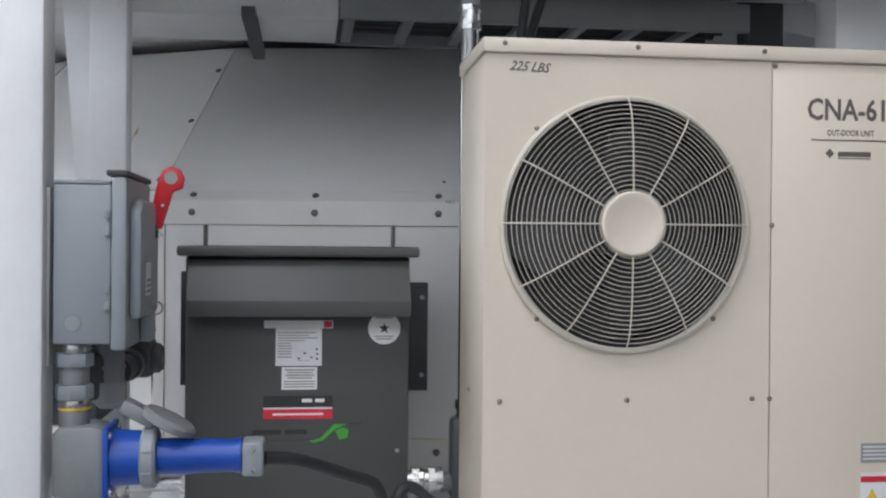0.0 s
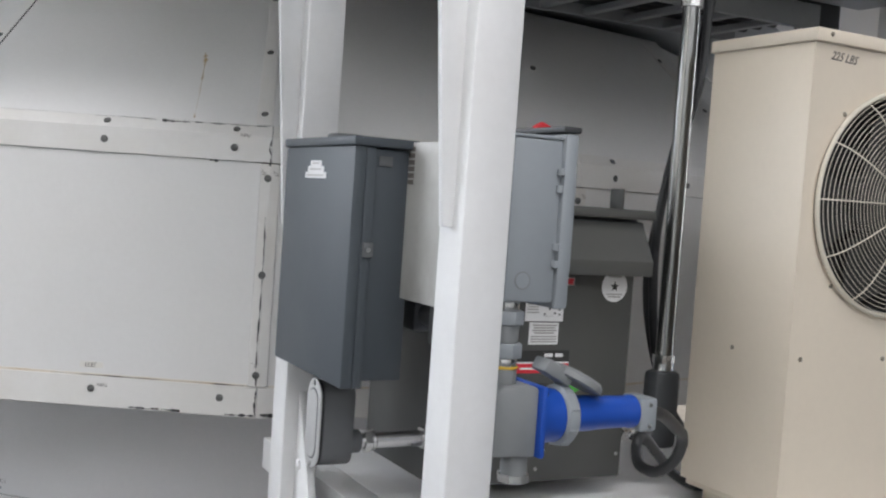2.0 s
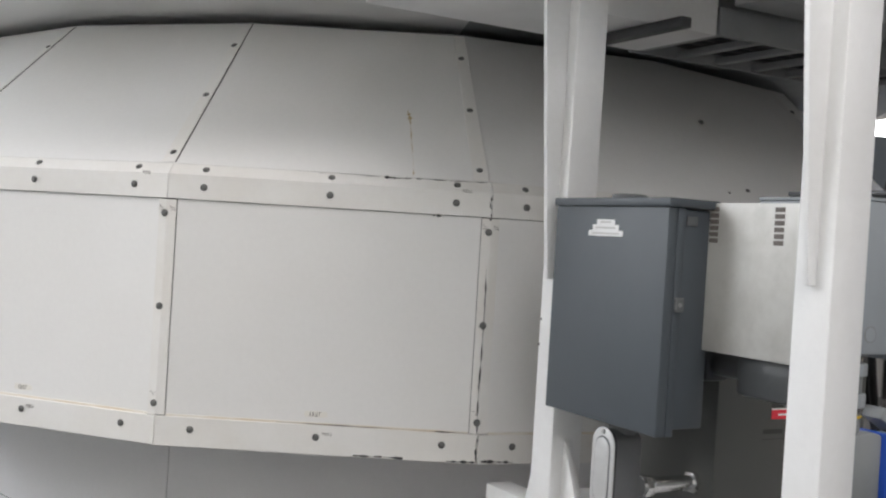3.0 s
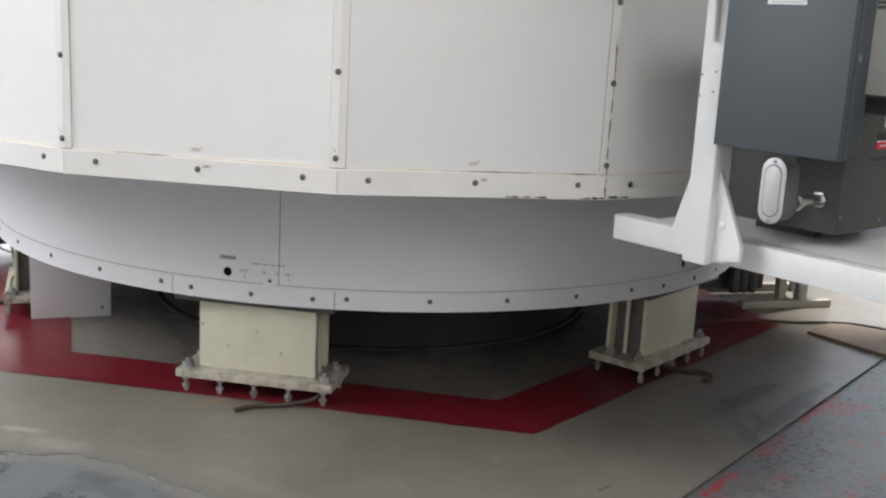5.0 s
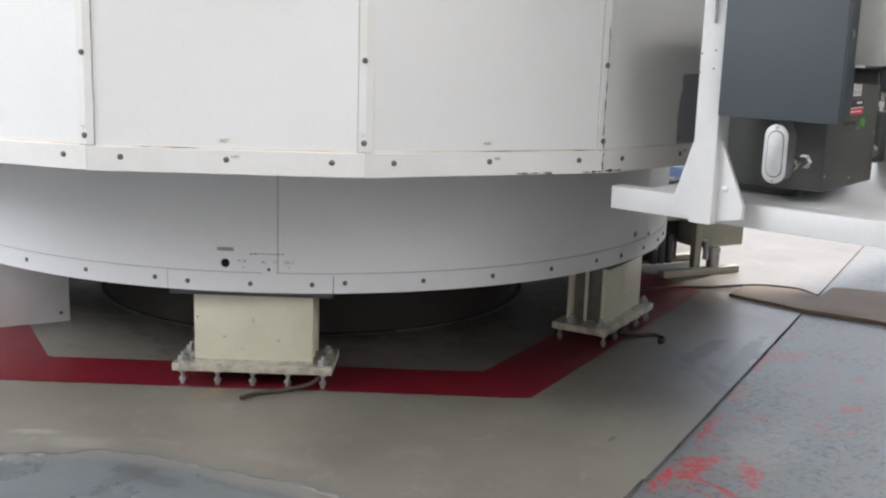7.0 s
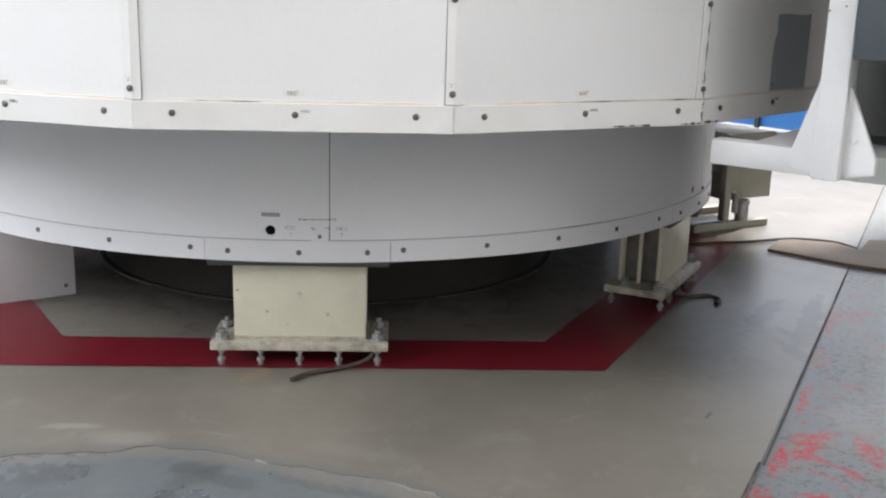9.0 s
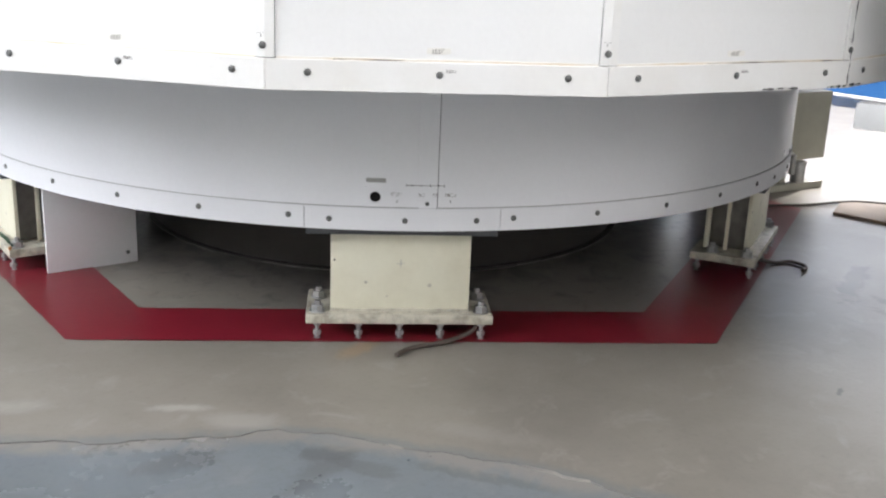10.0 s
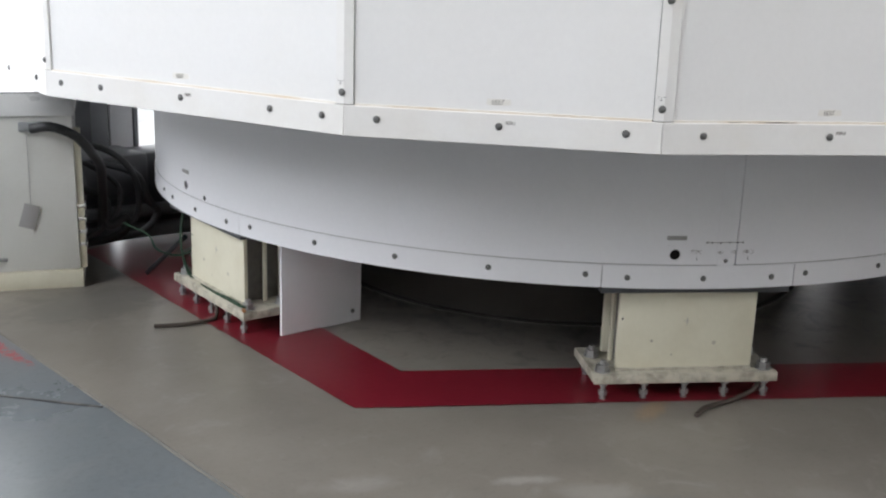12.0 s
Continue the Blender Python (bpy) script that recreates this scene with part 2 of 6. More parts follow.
    eroded = span(noisy(34.0, 6.0, 0.7), 0.45, 0.52)

    def cut(crisp, fac):
        return times(fac, eroded) if crisp else fac

    ragged, torn = noisy(7.0, 7.0, 0.7, 0.8), noisy(13.0, 9.0, 0.8, 0.5)
    for mx, my, rx, ry, turn, tint, strength, crisp in marks:
        # an old stain, a bare patch or painted shade, with a frayed outline
        place = n.new("ShaderNodeMapping")
        place.vector_type = "TEXTURE"
        place.inputs["Location"].default_value = (mx, my, 0)
        place.inputs["Rotation"].default_value = (0, 0, radians(turn))
        place.inputs["Scale"].default_value = (rx, ry, 1.0)
        link(co.outputs["Object"], place.inputs["Vector"])
        far = n.new("ShaderNodeVectorMath")
        far.operation = "LENGTH"
        link(place.outputs[0], far.inputs[0])
        frayed = n.new("ShaderNodeMath")
        frayed.operation = "MULTIPLY_ADD"
        link(torn if crisp else ragged, frayed.inputs[0])
        frayed.inputs[1].default_value = -2.6 if crisp else -2.2
        link(far.outputs["Value"], frayed.inputs[2])
        colour = over(colour, tint, cut(crisp, span(frayed.outputs[0], -0.46 if crisp else (-0.62 if tint == SMUDGE_SHADE else -0.75), -0.38 if crisp else (-0.28 if tint == SMUDGE_SHADE else 0.0), strength, 0.0)))
    colour = over(colour, (0.05, 0.05, 0.05), times(span(noisy(21.0, 3.0), 0.655, 0.69), pits))
    link(colour, b.inputs["Base Color"])
    link(gloss, b.inputs["Roughness"])
    bp = n.new("ShaderNodeBump")
    bp.inputs["Strength"].default_value, bp.inputs["Distance"].default_value = 0.25, 0.002
    link(fine, bp.inputs["Height"]), link(bp.outputs[0], b.inputs["Normal"])
    return m


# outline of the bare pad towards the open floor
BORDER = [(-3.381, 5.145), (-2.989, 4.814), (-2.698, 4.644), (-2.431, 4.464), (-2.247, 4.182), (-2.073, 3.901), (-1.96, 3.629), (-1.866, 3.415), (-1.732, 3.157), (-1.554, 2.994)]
RED_REST, SMUDGE_SHADE, PALE, RUSTY = (0.37, 0.014, 0.024), (0.07, 0.07, 0.07), (0.42, 0.40, 0.37), (0.36, 0.22, 0.10)
# x, y, half length, half width, turn, colour, strength, crisp outline
PAINT_MARKS = [(-1.239, 3.079, 0.12, 0.05, 30, RED_REST, 1.0, True), (-1.131, 2.979, 0.11, 0.06, 10, RED_REST, 1.0, True), (-0.707, 3.211, 0.19, 0.045, 8, RED_REST, 1.0, True),
               (-0.944, 3.199, 0.14, 0.03, 24, RED_REST, 1.0, True), (-0.345, 3.458, 0.20, 0.025, 24, RED_REST, 0.9, True), (0.662, 3.924, 0.30, 0.025, 24, RED_REST, 0.8, True),
               (0.349, 3.252, 0.09, 0.04, 0, RED_REST, 0.8, True), (-0.629, 3.048, 0.13, 0.05, 40, RED_REST, 0.9, True), (-3.364, 6.948, 0.03, 0.22, 0, RED_REST, 0.8, True),
               (-2.547, 4.251, 0.22, 0.06, 8, SMUDGE_SHADE, 0.42, False), (-2.429, 4.161, 0.06, 0.14, 20, SMUDGE_SHADE, 0.42, False), (-2.455, 4.312, 0.14, 0.07, -30, SMUDGE_SHADE, 0.6, False),
               (-2.85, 4.552, 0.18, 0.07, -20, SMUDGE_SHADE, 0.45, False), (-2.213, 3.95, 0.30, 0.04, -60, SMUDGE_SHADE, 0.4, False), (-3.107, 4.308, 0.25, 0.12, 30, SMUDGE_SHADE, 0.35, False),
               (-0.345, 3.193, 0.35, 0.16, 24, PALE, 0.2, False), (0.288, 3.353, 0.5, 0.2, 24, PALE, 0.12, False), (-1.9, 3, 0.3, 0.15, 0, PALE, 0.25, False)]
PAD_MARKS = [(-2.663, 4.858, 0.13, 0.03, -35, PALE, 0.45, False), (-2.557, 4.646, 0.14, 0.07, -40, PALE, 0.25, False), (-1.893, 4.896, 0.11, 0.045, 10, RUSTY, 0.4, False),
             (0.431, 4.152, 0.45, 0.08, 18, SMUDGE_SHADE, 0.8, False), (0.075, 3.771, 0.06, 0.20, -30, SMUDGE_SHADE, 0.6, False), (0.281, 3.929, 0.05, 0.14, -20, SMUDGE_SHADE, 0.6, False),
             (-0.807, 3.576, 0.07, 0.02, 20, SMUDGE_SHADE, 0.8, False), (0.526, 3.964, 0.7, 0.07, 24, SMUDGE_SHADE, 0.8, False), (-3.061, 5.167, 0.16, 0.06, -30, PALE, 0.2, False),
             (-2.007, 4.103, 0.25, 0.06, -55, PALE, 0.12, False), (-0.153, 4.12, 0.8, 0.35, 20, SMUDGE_SHADE, 0.22, False), (-2.825, 7.273, 0.5, 0.35, 0, SMUDGE_SHADE, 0.4, False)]
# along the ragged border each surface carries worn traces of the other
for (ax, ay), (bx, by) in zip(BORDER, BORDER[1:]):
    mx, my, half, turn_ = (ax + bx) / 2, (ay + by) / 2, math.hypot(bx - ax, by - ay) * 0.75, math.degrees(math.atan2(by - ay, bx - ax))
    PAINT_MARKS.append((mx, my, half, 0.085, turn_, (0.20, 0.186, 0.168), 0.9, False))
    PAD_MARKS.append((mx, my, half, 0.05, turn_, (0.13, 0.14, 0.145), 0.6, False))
# shade under the drum, painted into the pad as one broad dark disc
PAD_MARKS.append((-0.433, 6.528, 2.0, 2.0, 0, SMUDGE_SHADE, 0.75, False))
M["floor"] = floor_material("blue_grey_painted_floor", (0.125, 0.143, 0.157), (0.16, 0.173, 0.178), (0.23, 0.235, 0.23), 0.26, 0.5, True, PAINT_MARKS, 0.10)
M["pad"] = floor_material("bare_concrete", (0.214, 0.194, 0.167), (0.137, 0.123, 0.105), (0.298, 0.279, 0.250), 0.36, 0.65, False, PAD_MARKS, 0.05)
M["redpaint"] = floor_material("red_floor_paint", (0.172, 0.012, 0.021), (0.138, 0.010, 0.017), (0.205, 0.021, 0.030), 0.33, 0.4)
M["joint"] = material("joint_filler", (0.035, 0.034, 0.032), 0.9, dirt=1.0, dirt_colour=(0.20, 0.185, 0.165), scale=9)
M["edgepale"] = material("pale_cracked_paint_edge", (0.30, 0.29, 0.27), 0.8, dirt=1.0, dirt_colour=(0.05, 0.048, 0.046), scale=6, bump=0.05)
M["edge"] = material("crumbled_paint_edge", (0.245, 0.228, 0.20), 0.8, dirt=1.0, dirt_colour=(0.13, 0.125, 0.12), scale=7, bump=0.05)

# ---------------------------------------------------------------- building helpers
CX, CY = -0.5127, 6.4646                      # axis of the drum
BX, BY = -0.433, 6.528                         # axis of the base: skirt, legs, pedestal and floor marking
TURN = 13.0                                    # the equipment platform's turn about it
PLATFORM = pose(CX, CY, 0, 0, 0, TURN)
BASE = {}


def seat(old, at, s=1.0):
    """A seat on the platform: what is drawn round the point old stands round at, s times as large."""
    return PLATFORM @ Matrix.Translation(at) @ Matrix.Scale(s, 4) @ Matrix.Translation(-Vector(old))


P_UNIT = seat((0.2, -3.79, 1.57), (0.189, -3.822, 1.648), 1.026)
P_TRANSFORMER = seat((-0.455, -3.395, 1.34), (-0.472, -3.40, 1.392), 1.028)
P_CONDUIT = seat((-0.066, -3.36, 1.685), (-0.071, -3.36, 1.745), 1.028)
P_SHEET = seat((0, 0, 0), (-0.046, 0, 0.055))
P_BOX = seat((0, 0, 0), (-0.030, 0.003, 0.049))
P_ELBOW = seat((0, 0, 0), (-0.004, 0.029, 0.029))
P_SWITCH = seat((-0.74, -3.84, 1.46), (-0.777, -3.840, 1.538), 1.027)
P_OVERHEAD = seat((0.2, -2.8, 2.35), (0.22, -2.765, 2.398), 1.024)


def thing(name, base, label, category, group="", kind="", within=None):
    """An Empty at a thing's base; its parts are then written in the coordinates of the frame given by within."""
    ob = new(name)
    ob.empty_display_size = 0.1
    ob.matrix_world = (within or Matrix()) @ Matrix.Translation(base)
    BASE[ob] = Vector(base)
    return tagged(ob, label, category, group, kind)


def mesh_of(name, bm, mat, smooth=False, shift=None):
    if shift is not None:
        bmesh.ops.translate(bm, verts=bm.verts, vec=-shift)
    bmesh.ops.recalc_face_normals(bm, faces=bm.faces)
    me = bpy.data.meshes.new(name)
    bm.to_mesh(me)
    bm.free()
    for p in me.polygons:
        p.use_smooth = smooth
    if smooth:
        me.set_sharp_from_angle(angle=radians(38))
    me.materials.append(mat)
    return me


def part(name, bm, mat, parent, label="", smooth=True):
    """Links a bmesh, written in the frame's coordinates, as one mesh under a thing or a part."""
    base = BASE[parent]
    ob = new(name, mesh_of(name, bm, M[mat], smooth, base))
    ob.parent = parent
    BASE[ob] = base
    return tagged(ob, label)


def piece(name, me, parent, m, label=""):
    """A part that shares its mesh with others, at its own pose in the parent's coordinates."""
    ob = new(name, me)
    ob.parent = parent
    ob.matrix_basis = m
    BASE[ob] = Vector((0, 0, 0))
    return tagged(ob, label)


def solid(name, bm, mat, label, category, kind="", group="", within=None, base=(0, 0, 0), smooth=True):
    """A top-level thing of one mesh."""
    ob = new(name, mesh_of(name, bm, M[mat], smooth, Vector(base)))
    ob.matrix_world = (within or Matrix()) @ Matrix.Translation(base)
    BASE[ob] = Vector(base)
    return tagged(ob, label, category, group, kind)


def join(*bms):
    out = bms[0]
    for b in bms[1:]:
        tmp = bpy.data.meshes.new("tmp")
        b.to_mesh(tmp)
        b.free()
        out.from_mesh(tmp)
        bpy.data.meshes.remove(tmp)
    return out


def box(x0, x1, y0, y1, z0, z1, bevel=0.0, seg=2):
    bm = bmesh.new()
    bmesh.ops.create_cube(bm, size=1)
    for v in bm.verts:
        v.co = ((x0 + x1) / 2 + v.co.x * (x1 - x0), (y0 + y1) / 2 + v.co.y * (y1 - y0), (z0 + z1) / 2 + v.co.z * (z1 - z0))
    if bevel:
        bmesh.ops.bevel(bm, geom=bm.edges[:], offset=bevel, segments=seg, profile=0.5, affect="EDGES")
    return bm


def slab(points, z0, z1, bevel=0.0):
    """A flat plate with the outline given in x, y."""
    bm = bmesh.new()
    f = bm.faces.new([bm.verts.new((x, y, z0)) for x, y in points])
    up = bmesh.ops.extrude_face_region(bm, geom=[f])
    bmesh.ops.translate(bm, verts=[g for g in up["geom"] if isinstance(g, bmesh.types.BMVert)], vec=(0, 0, z1 - z0))
    if bevel:
        bmesh.ops.bevel(bm, geom=bm.edges[:], offset=bevel, segments=2, profile=0.5, affect="EDGES")
    return bm


def plate(points, axis, a0, a1, bevel=0.0):
    """A plate across the axis x or y, its outline given in the other two coordinates (other, z)."""
    bm = slab(points, a0, a1, bevel)
    for v in bm.verts:
        p, q, r = v.co
        v.co = (r, p, q) if axis == "x" else (p, r, q)
    return bm


def rod(p0, p1, r, seg=20, r1=None, bevel=0.0):
    """A rod or cone from p0 to p1."""
    p0, p1 = Vector(p0), Vector(p1)
    d = p1 - p0
    bm = bmesh.new()
    bmesh.ops.create_cone(bm, cap_ends=True, segments=seg, radius1=r, radius2=r if r1 is None else r1, depth=d.length)
    if bevel:
        rim = [e for e in bm.edges if len(e.link_faces) == 2 and any(len(f.verts) > 4 for f in e.link_faces)]
        bmesh.ops.bevel(bm, geom=rim, offset=bevel, segments=2, profile=0.5, affect="EDGES")
    bmesh.ops.transform(bm, matrix=Matrix.Translation((p0 + p1) / 2) @ d.to_track_quat("Z", "Y").to_matrix().to_4x4(), verts=bm.verts)
    return bm


def turned(p0, axis, profile, seg=28):
    """A body of revolution: profile of (distance along the axis, radius)."""
    p0, axis = Vector(p0), Vector(axis).normalized()
    q = axis.to_track_quat("Z", "Y")
    bm = bmesh.new()
    rings = []
    for d, r in profile:
        rings.append([bm.verts.new(p0 + q @ Vector((r * math.cos(2 * math.pi * i / seg), r * math.sin(2 * math.pi * i / seg), d))) for i in range(seg)])
    for a, b in zip(rings, rings[1:]):
        for i in range(seg):
            bm.faces.new((a[i], a[(i + 1) % seg], b[(i + 1) % seg], b[i]))
    bm.faces.new(rings[0]), bm.faces.new(rings[-1])
    return bm


def smooth_line(points, steps=8):
    pts = [Vector(p) for p in points]
    pts = [2 * pts[0] - pts[1], *pts, 2 * pts[-1] - pts[-2]]
    out = []
    for a, b, c, d in zip(pts, pts[1:], pts[2:], pts[3:]):
        for i in range(steps):
            t = i / steps
            out.append(0.5 * (2 * b + (c - a) * t + (2 * a - 5 * b + 4 * c - d) * t * t + (3 * b - a - 3 * c + d) * t ** 3))
    return out + [pts[-2]]


def cable(points, r, seg=10, steps=8):
    """A bent cable or tube through the points."""
    line = smooth_line(points, steps)
    bm = bmesh.new()
    rings, up = [], Vector((0.3, 0.2, 1)).normalized()
    for i, p in enumerate(line):
        d = (line[min(i + 1, len(line) - 1)] - line[max(i - 1, 0)]).normalized()
        side = up.cross(d).normalized() if abs(up.dot(d)) < 0.98 else Vector((1, 0, 0)).cross(d).normalized()
        up = d.cross(side).normalized()
        rings.append([bm.verts.new(p + r * (math.cos(2 * math.pi * k / seg) * side + math.sin(2 * math.pi * k / seg) * up)) for k in range(seg)])
    for a, b in zip(rings, rings[1:]):
        for i in range(seg):
            bm.faces.new((a[i], a[(i + 1) % seg], b[(i + 1) % seg], b[i]))
    bm.faces.new(rings[0]), bm.faces.new(rings[-1])
    return bm


def ring_wire(centre, radius, r, seg=72, sub=6):
    """A wire ring that faces -y."""
    bm = bmesh.new()
    rings = []
    for i in range(seg):
        a = 2 * math.pi * i / seg
        out = Vector((math.cos(a), 0, math.sin(a)))
        rings.append([bm.verts.new(Vector(centre) + out * (radius + r * math.cos(2 * math.pi * k / sub)) + Vector((0, r * math.sin(2 * math.pi * k / sub), 0))) for k in range(sub)])
    for i in range(seg):
        a, b = rings[i], rings[(i + 1) % seg]
        for k in range(sub):
            bm.faces.new((a[k], a[(k + 1) % sub], b[(k + 1) % sub], b[k]))
    return bm


def words(text, size, m, align="CENTER", shear=0.0, bold=0.0):
    """Letters of the built-in font as flat geometry, laid by the pose m."""
    cu = bpy.data.curves.new("words", "FONT")
    cu.body, cu.size, cu.align_x, cu.align_y, cu.shear, cu.offset = text, size, align, "CENTER", shear, bold
    cu.resolution_u = 2
    ob = bpy.data.objects.new("words", cu)
    scene.collection.objects.link(ob)
    me = bpy.data.meshes.new_from_object(ob.evaluated_get(bpy.context.evaluated_depsgraph_get()))
    bpy.data.objects.remove(ob)
    bm = bmesh.new()
    bm.from_mesh(me)
    bpy.data.meshes.remove(me)
    bmesh.ops.transform(bm, matrix=m, verts=bm.verts)
    return bm


def facing(x, y, z, turn=0.0, tilt=0.0):
    """The pose for letters that stand upright at x, y, z and face -y (turned about z)."""
    return pose(x, y, z, 90, 0, turn) @ pose(0, 0, 0, 0, 0, tilt)


def hex_head(r=0.008, h=0.007):
    """A domed bolt head on a washer, whose axis is x, seated at x = 0."""
    bm = join(turned((0, 0, 0), (1, 0, 0), [(-0.001, r * 1.25), (0.0015, r * 1.25)], 14),
              turned((0.001, 0, 0), (1, 0, 0), [(0, r * 0.95), (h * 0.7, r * 0.9), (h, r * 0.55)], 8))
    return bm

# ---------------------------------------------------------------- the hall


solid("floor", box(-60, 60, -60, 60, -0.3, -0.004), "floor", "worn blue-grey painted concrete floor with red paint remains", "floor", "structure", smooth=False)

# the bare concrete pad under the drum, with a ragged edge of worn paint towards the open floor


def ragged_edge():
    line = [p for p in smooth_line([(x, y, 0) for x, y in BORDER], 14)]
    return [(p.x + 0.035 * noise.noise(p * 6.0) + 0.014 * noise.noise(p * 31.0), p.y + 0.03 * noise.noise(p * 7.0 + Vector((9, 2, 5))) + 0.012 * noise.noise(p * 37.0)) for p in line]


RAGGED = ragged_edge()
JOINT_BEND, JOINT_END = (1.452, 4.293), (6.2, 6.373)
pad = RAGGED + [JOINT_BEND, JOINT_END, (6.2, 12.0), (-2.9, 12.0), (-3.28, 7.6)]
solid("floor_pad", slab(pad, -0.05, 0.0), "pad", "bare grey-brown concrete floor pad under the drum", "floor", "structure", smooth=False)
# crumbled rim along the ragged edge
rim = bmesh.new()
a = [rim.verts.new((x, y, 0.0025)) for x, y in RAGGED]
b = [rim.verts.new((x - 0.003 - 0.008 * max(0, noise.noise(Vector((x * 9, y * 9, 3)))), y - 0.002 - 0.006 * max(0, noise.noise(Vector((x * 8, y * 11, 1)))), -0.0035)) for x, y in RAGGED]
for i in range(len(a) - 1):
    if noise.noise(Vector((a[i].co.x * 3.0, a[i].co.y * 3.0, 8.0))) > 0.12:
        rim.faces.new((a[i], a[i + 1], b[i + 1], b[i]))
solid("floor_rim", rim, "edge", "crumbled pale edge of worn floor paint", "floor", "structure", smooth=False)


def strip_line(p, q, w, z):
    d = (Vector(q) - Vector(p)).normalized()
    n_ = Vector((-d.y, d.x)) * w / 2
    steps = max(2, int((Vector(q) - Vector(p)).length / 0.08))
    left, right = [], []
    for i in range(steps + 1):
        c = Vector(p).lerp(Vector(q), i / steps)
        k = 1 + 0.9 * noise.noise(Vector((c.x * 5, c.y * 5, 0)))
        left.append(tuple(c + n_ * k)), right.append(tuple(c - n_ * k))
    return slab(left + right[::-1], z - 0.002, z)


solid("floor_joint_east", join(strip_line((-1.533, 3.012), (-0.999, 3.235), 0.010, 0.003), strip_line((-1.004, 3.217), JOINT_END, 0.006, 0.003)), "joint", "dark cracked joint between two floor surfaces", "floor", "structure", smooth=False)
solid("floor_joint_west", strip_line((-3.384, 5.135), (-3.27, 8.0), 0.006, 0.003), "edge", "dark cracked joint between two floor surfaces", "floor", "structure", smooth=False)
solid("floor_crack", strip_line((-3.348, 6.201), (-4.3, 7.6), 0.01, -0.001), "joint", "thin crack across the painted floor", "floor", "structure", smooth=False)

# red painted hexagon line on the pad
HEX0 = -98.0
red = bmesh.new()
outer, inner = [], []
for i in range(6):
    t, far = radians(HEX0 + 60 * i), 2.55 if i == 4 else 2.45
    outer.append(red.verts.new((BX + far * math.cos(t), BY + far * math.sin(t), 0.004)))
    inner.append(red.verts.new((BX + 2.055 * math.cos(t), BY + 2.055 * math.sin(t), 0.004)))
for i in range(6):
    j = (i + 1) % 6
    red.faces.new((outer[i], outer[j], inner[j], inner[i]))
solid("floor_marking", red, "redpaint", "glossy dark red painted hexagon band on the concrete", "floor marking", "structure", smooth=False)

# walls with door openings, roof
X0, X1, Y0, Y1, H = -10.0, 12.0, -6.0, 15.0, 9.0


def wall_with_opening(name, axis, at, a0, a1, o0, o1, z0, z1):
    t = 0.25 if at > 0 else -0.25
    lo, hi = min(at, at + t), max(at, at + t)
    bits = [(a0, o0, 0, H), (o1, a1, 0, H), (o0, o1, z1, H)] + ([(o0, o1, 0, z0)] if z0 > 0 else [])
    bms = [box(lo, hi, p, q, r, s) if axis == "x" else box(p, q, lo, hi, r, s) for p, q, r, s in bits]
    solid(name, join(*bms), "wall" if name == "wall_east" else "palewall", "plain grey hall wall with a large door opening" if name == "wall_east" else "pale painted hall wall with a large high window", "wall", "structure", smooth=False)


wall_with_opening("wall_south", "y", Y0, X0, X1, -3.8, 4.2, 4.9, 8.1)
wall_with_opening("wall_west", "x", X0, Y0, Y1, 4.3, 14.3, 3.3, 8.3)
wall_with_opening("wall_east", "x", X1, Y0, Y1, 5.8, 14.0, 0.0, 8.2)
# the opening from x -8.5 to -3.4 is added, unseen, to brighten the floor
bits = [(X0, -8.5, 0, H), (-8.5, -3.4, 6.0, H), (-3.4, -2.6, 0, H), (-2.6, 3.6, 6.0, H), (3.6, 4.4, 0, H), (4.4, 7.3, 0, 4.82), (7.3, 10.05, 0, 3.74), (10.05, 10.35, 0, 2.6), (10.05, 10.35, 3.66, 3.74), (10.35, X1, 0, 4.82), (7.3, 10.35, 4.1, 4.82), (4.4, X1, 4.82, 5.0), (4.4, 5.0, 5.0, 5.25), (9.0, X1, 5.0, 5.25), (5.0, 9.0, 5.07, 5.16), (4.4, X1, 5.25, H)]
solid("wall_north", join(*[box(p, q, Y1, Y1 + 0.25, r, t_) for p, q, r, t_ in bits]), "wall", "plain grey hall wall with a door, high windows and an added unseen opening", "wall", "structure", smooth=False)
solid("backdrop_north", box(-12, 16, Y1 + 5, Y1 + 5.2, -0.2, 9), "northlight", "overexposed bright outdoors", "backdrop", "structure", smooth=False)
RX0, RX1, RY0, RY1 = -5.3, 1.3, -3.15, -0.05
solid("ceiling", join(box(X0 - 0.3, X1 + 0.3, Y0 - 0.3, RY0, H, H + 0.2), box(X0 - 0.3, X1 + 0.3, RY1, Y1 + 0.3, H, H + 0.2), box(X0 - 0.3, RX0, RY0, RY1, H, H + 0.2), box(RX1, X1 + 0.3, RY0, RY1, H, H + 0.2)), "ceiling", "dark hall roof with a rooflight", "ceiling", "structure", smooth=False)
solid("backdrop_east", box(X1 + 20, X1 + 20.2, -20, 45, -0.2, 8.5), "daylight", "overexposed bright outdoors", "backdrop", "structure", smooth=False)

# ---------------------------------------------------------------- the drum
# corners of the drum's plan, in degrees about its axis and metres from it; one side is a wider door panel
PLAN = [(-181.5, 2.80), (-155.1, 2.765), (-136.5, 2.76), (-116.1, 2.76), (-96.2, 2.76), (-76.1, 2.76), (-54.0, 2.76), (-36.0, 2.76), (-16.0, 2.76), (4.0, 2.76), (24.0, 2.76),
        (44.0, 2.76), (64.0, 2.76), (84.0, 2.76), (104.0, 2.76), (124.0, 2.76), (141.0, 2.78), (158.5, 2.83), (178.5, 2.80)]
SLOPE = 1.05
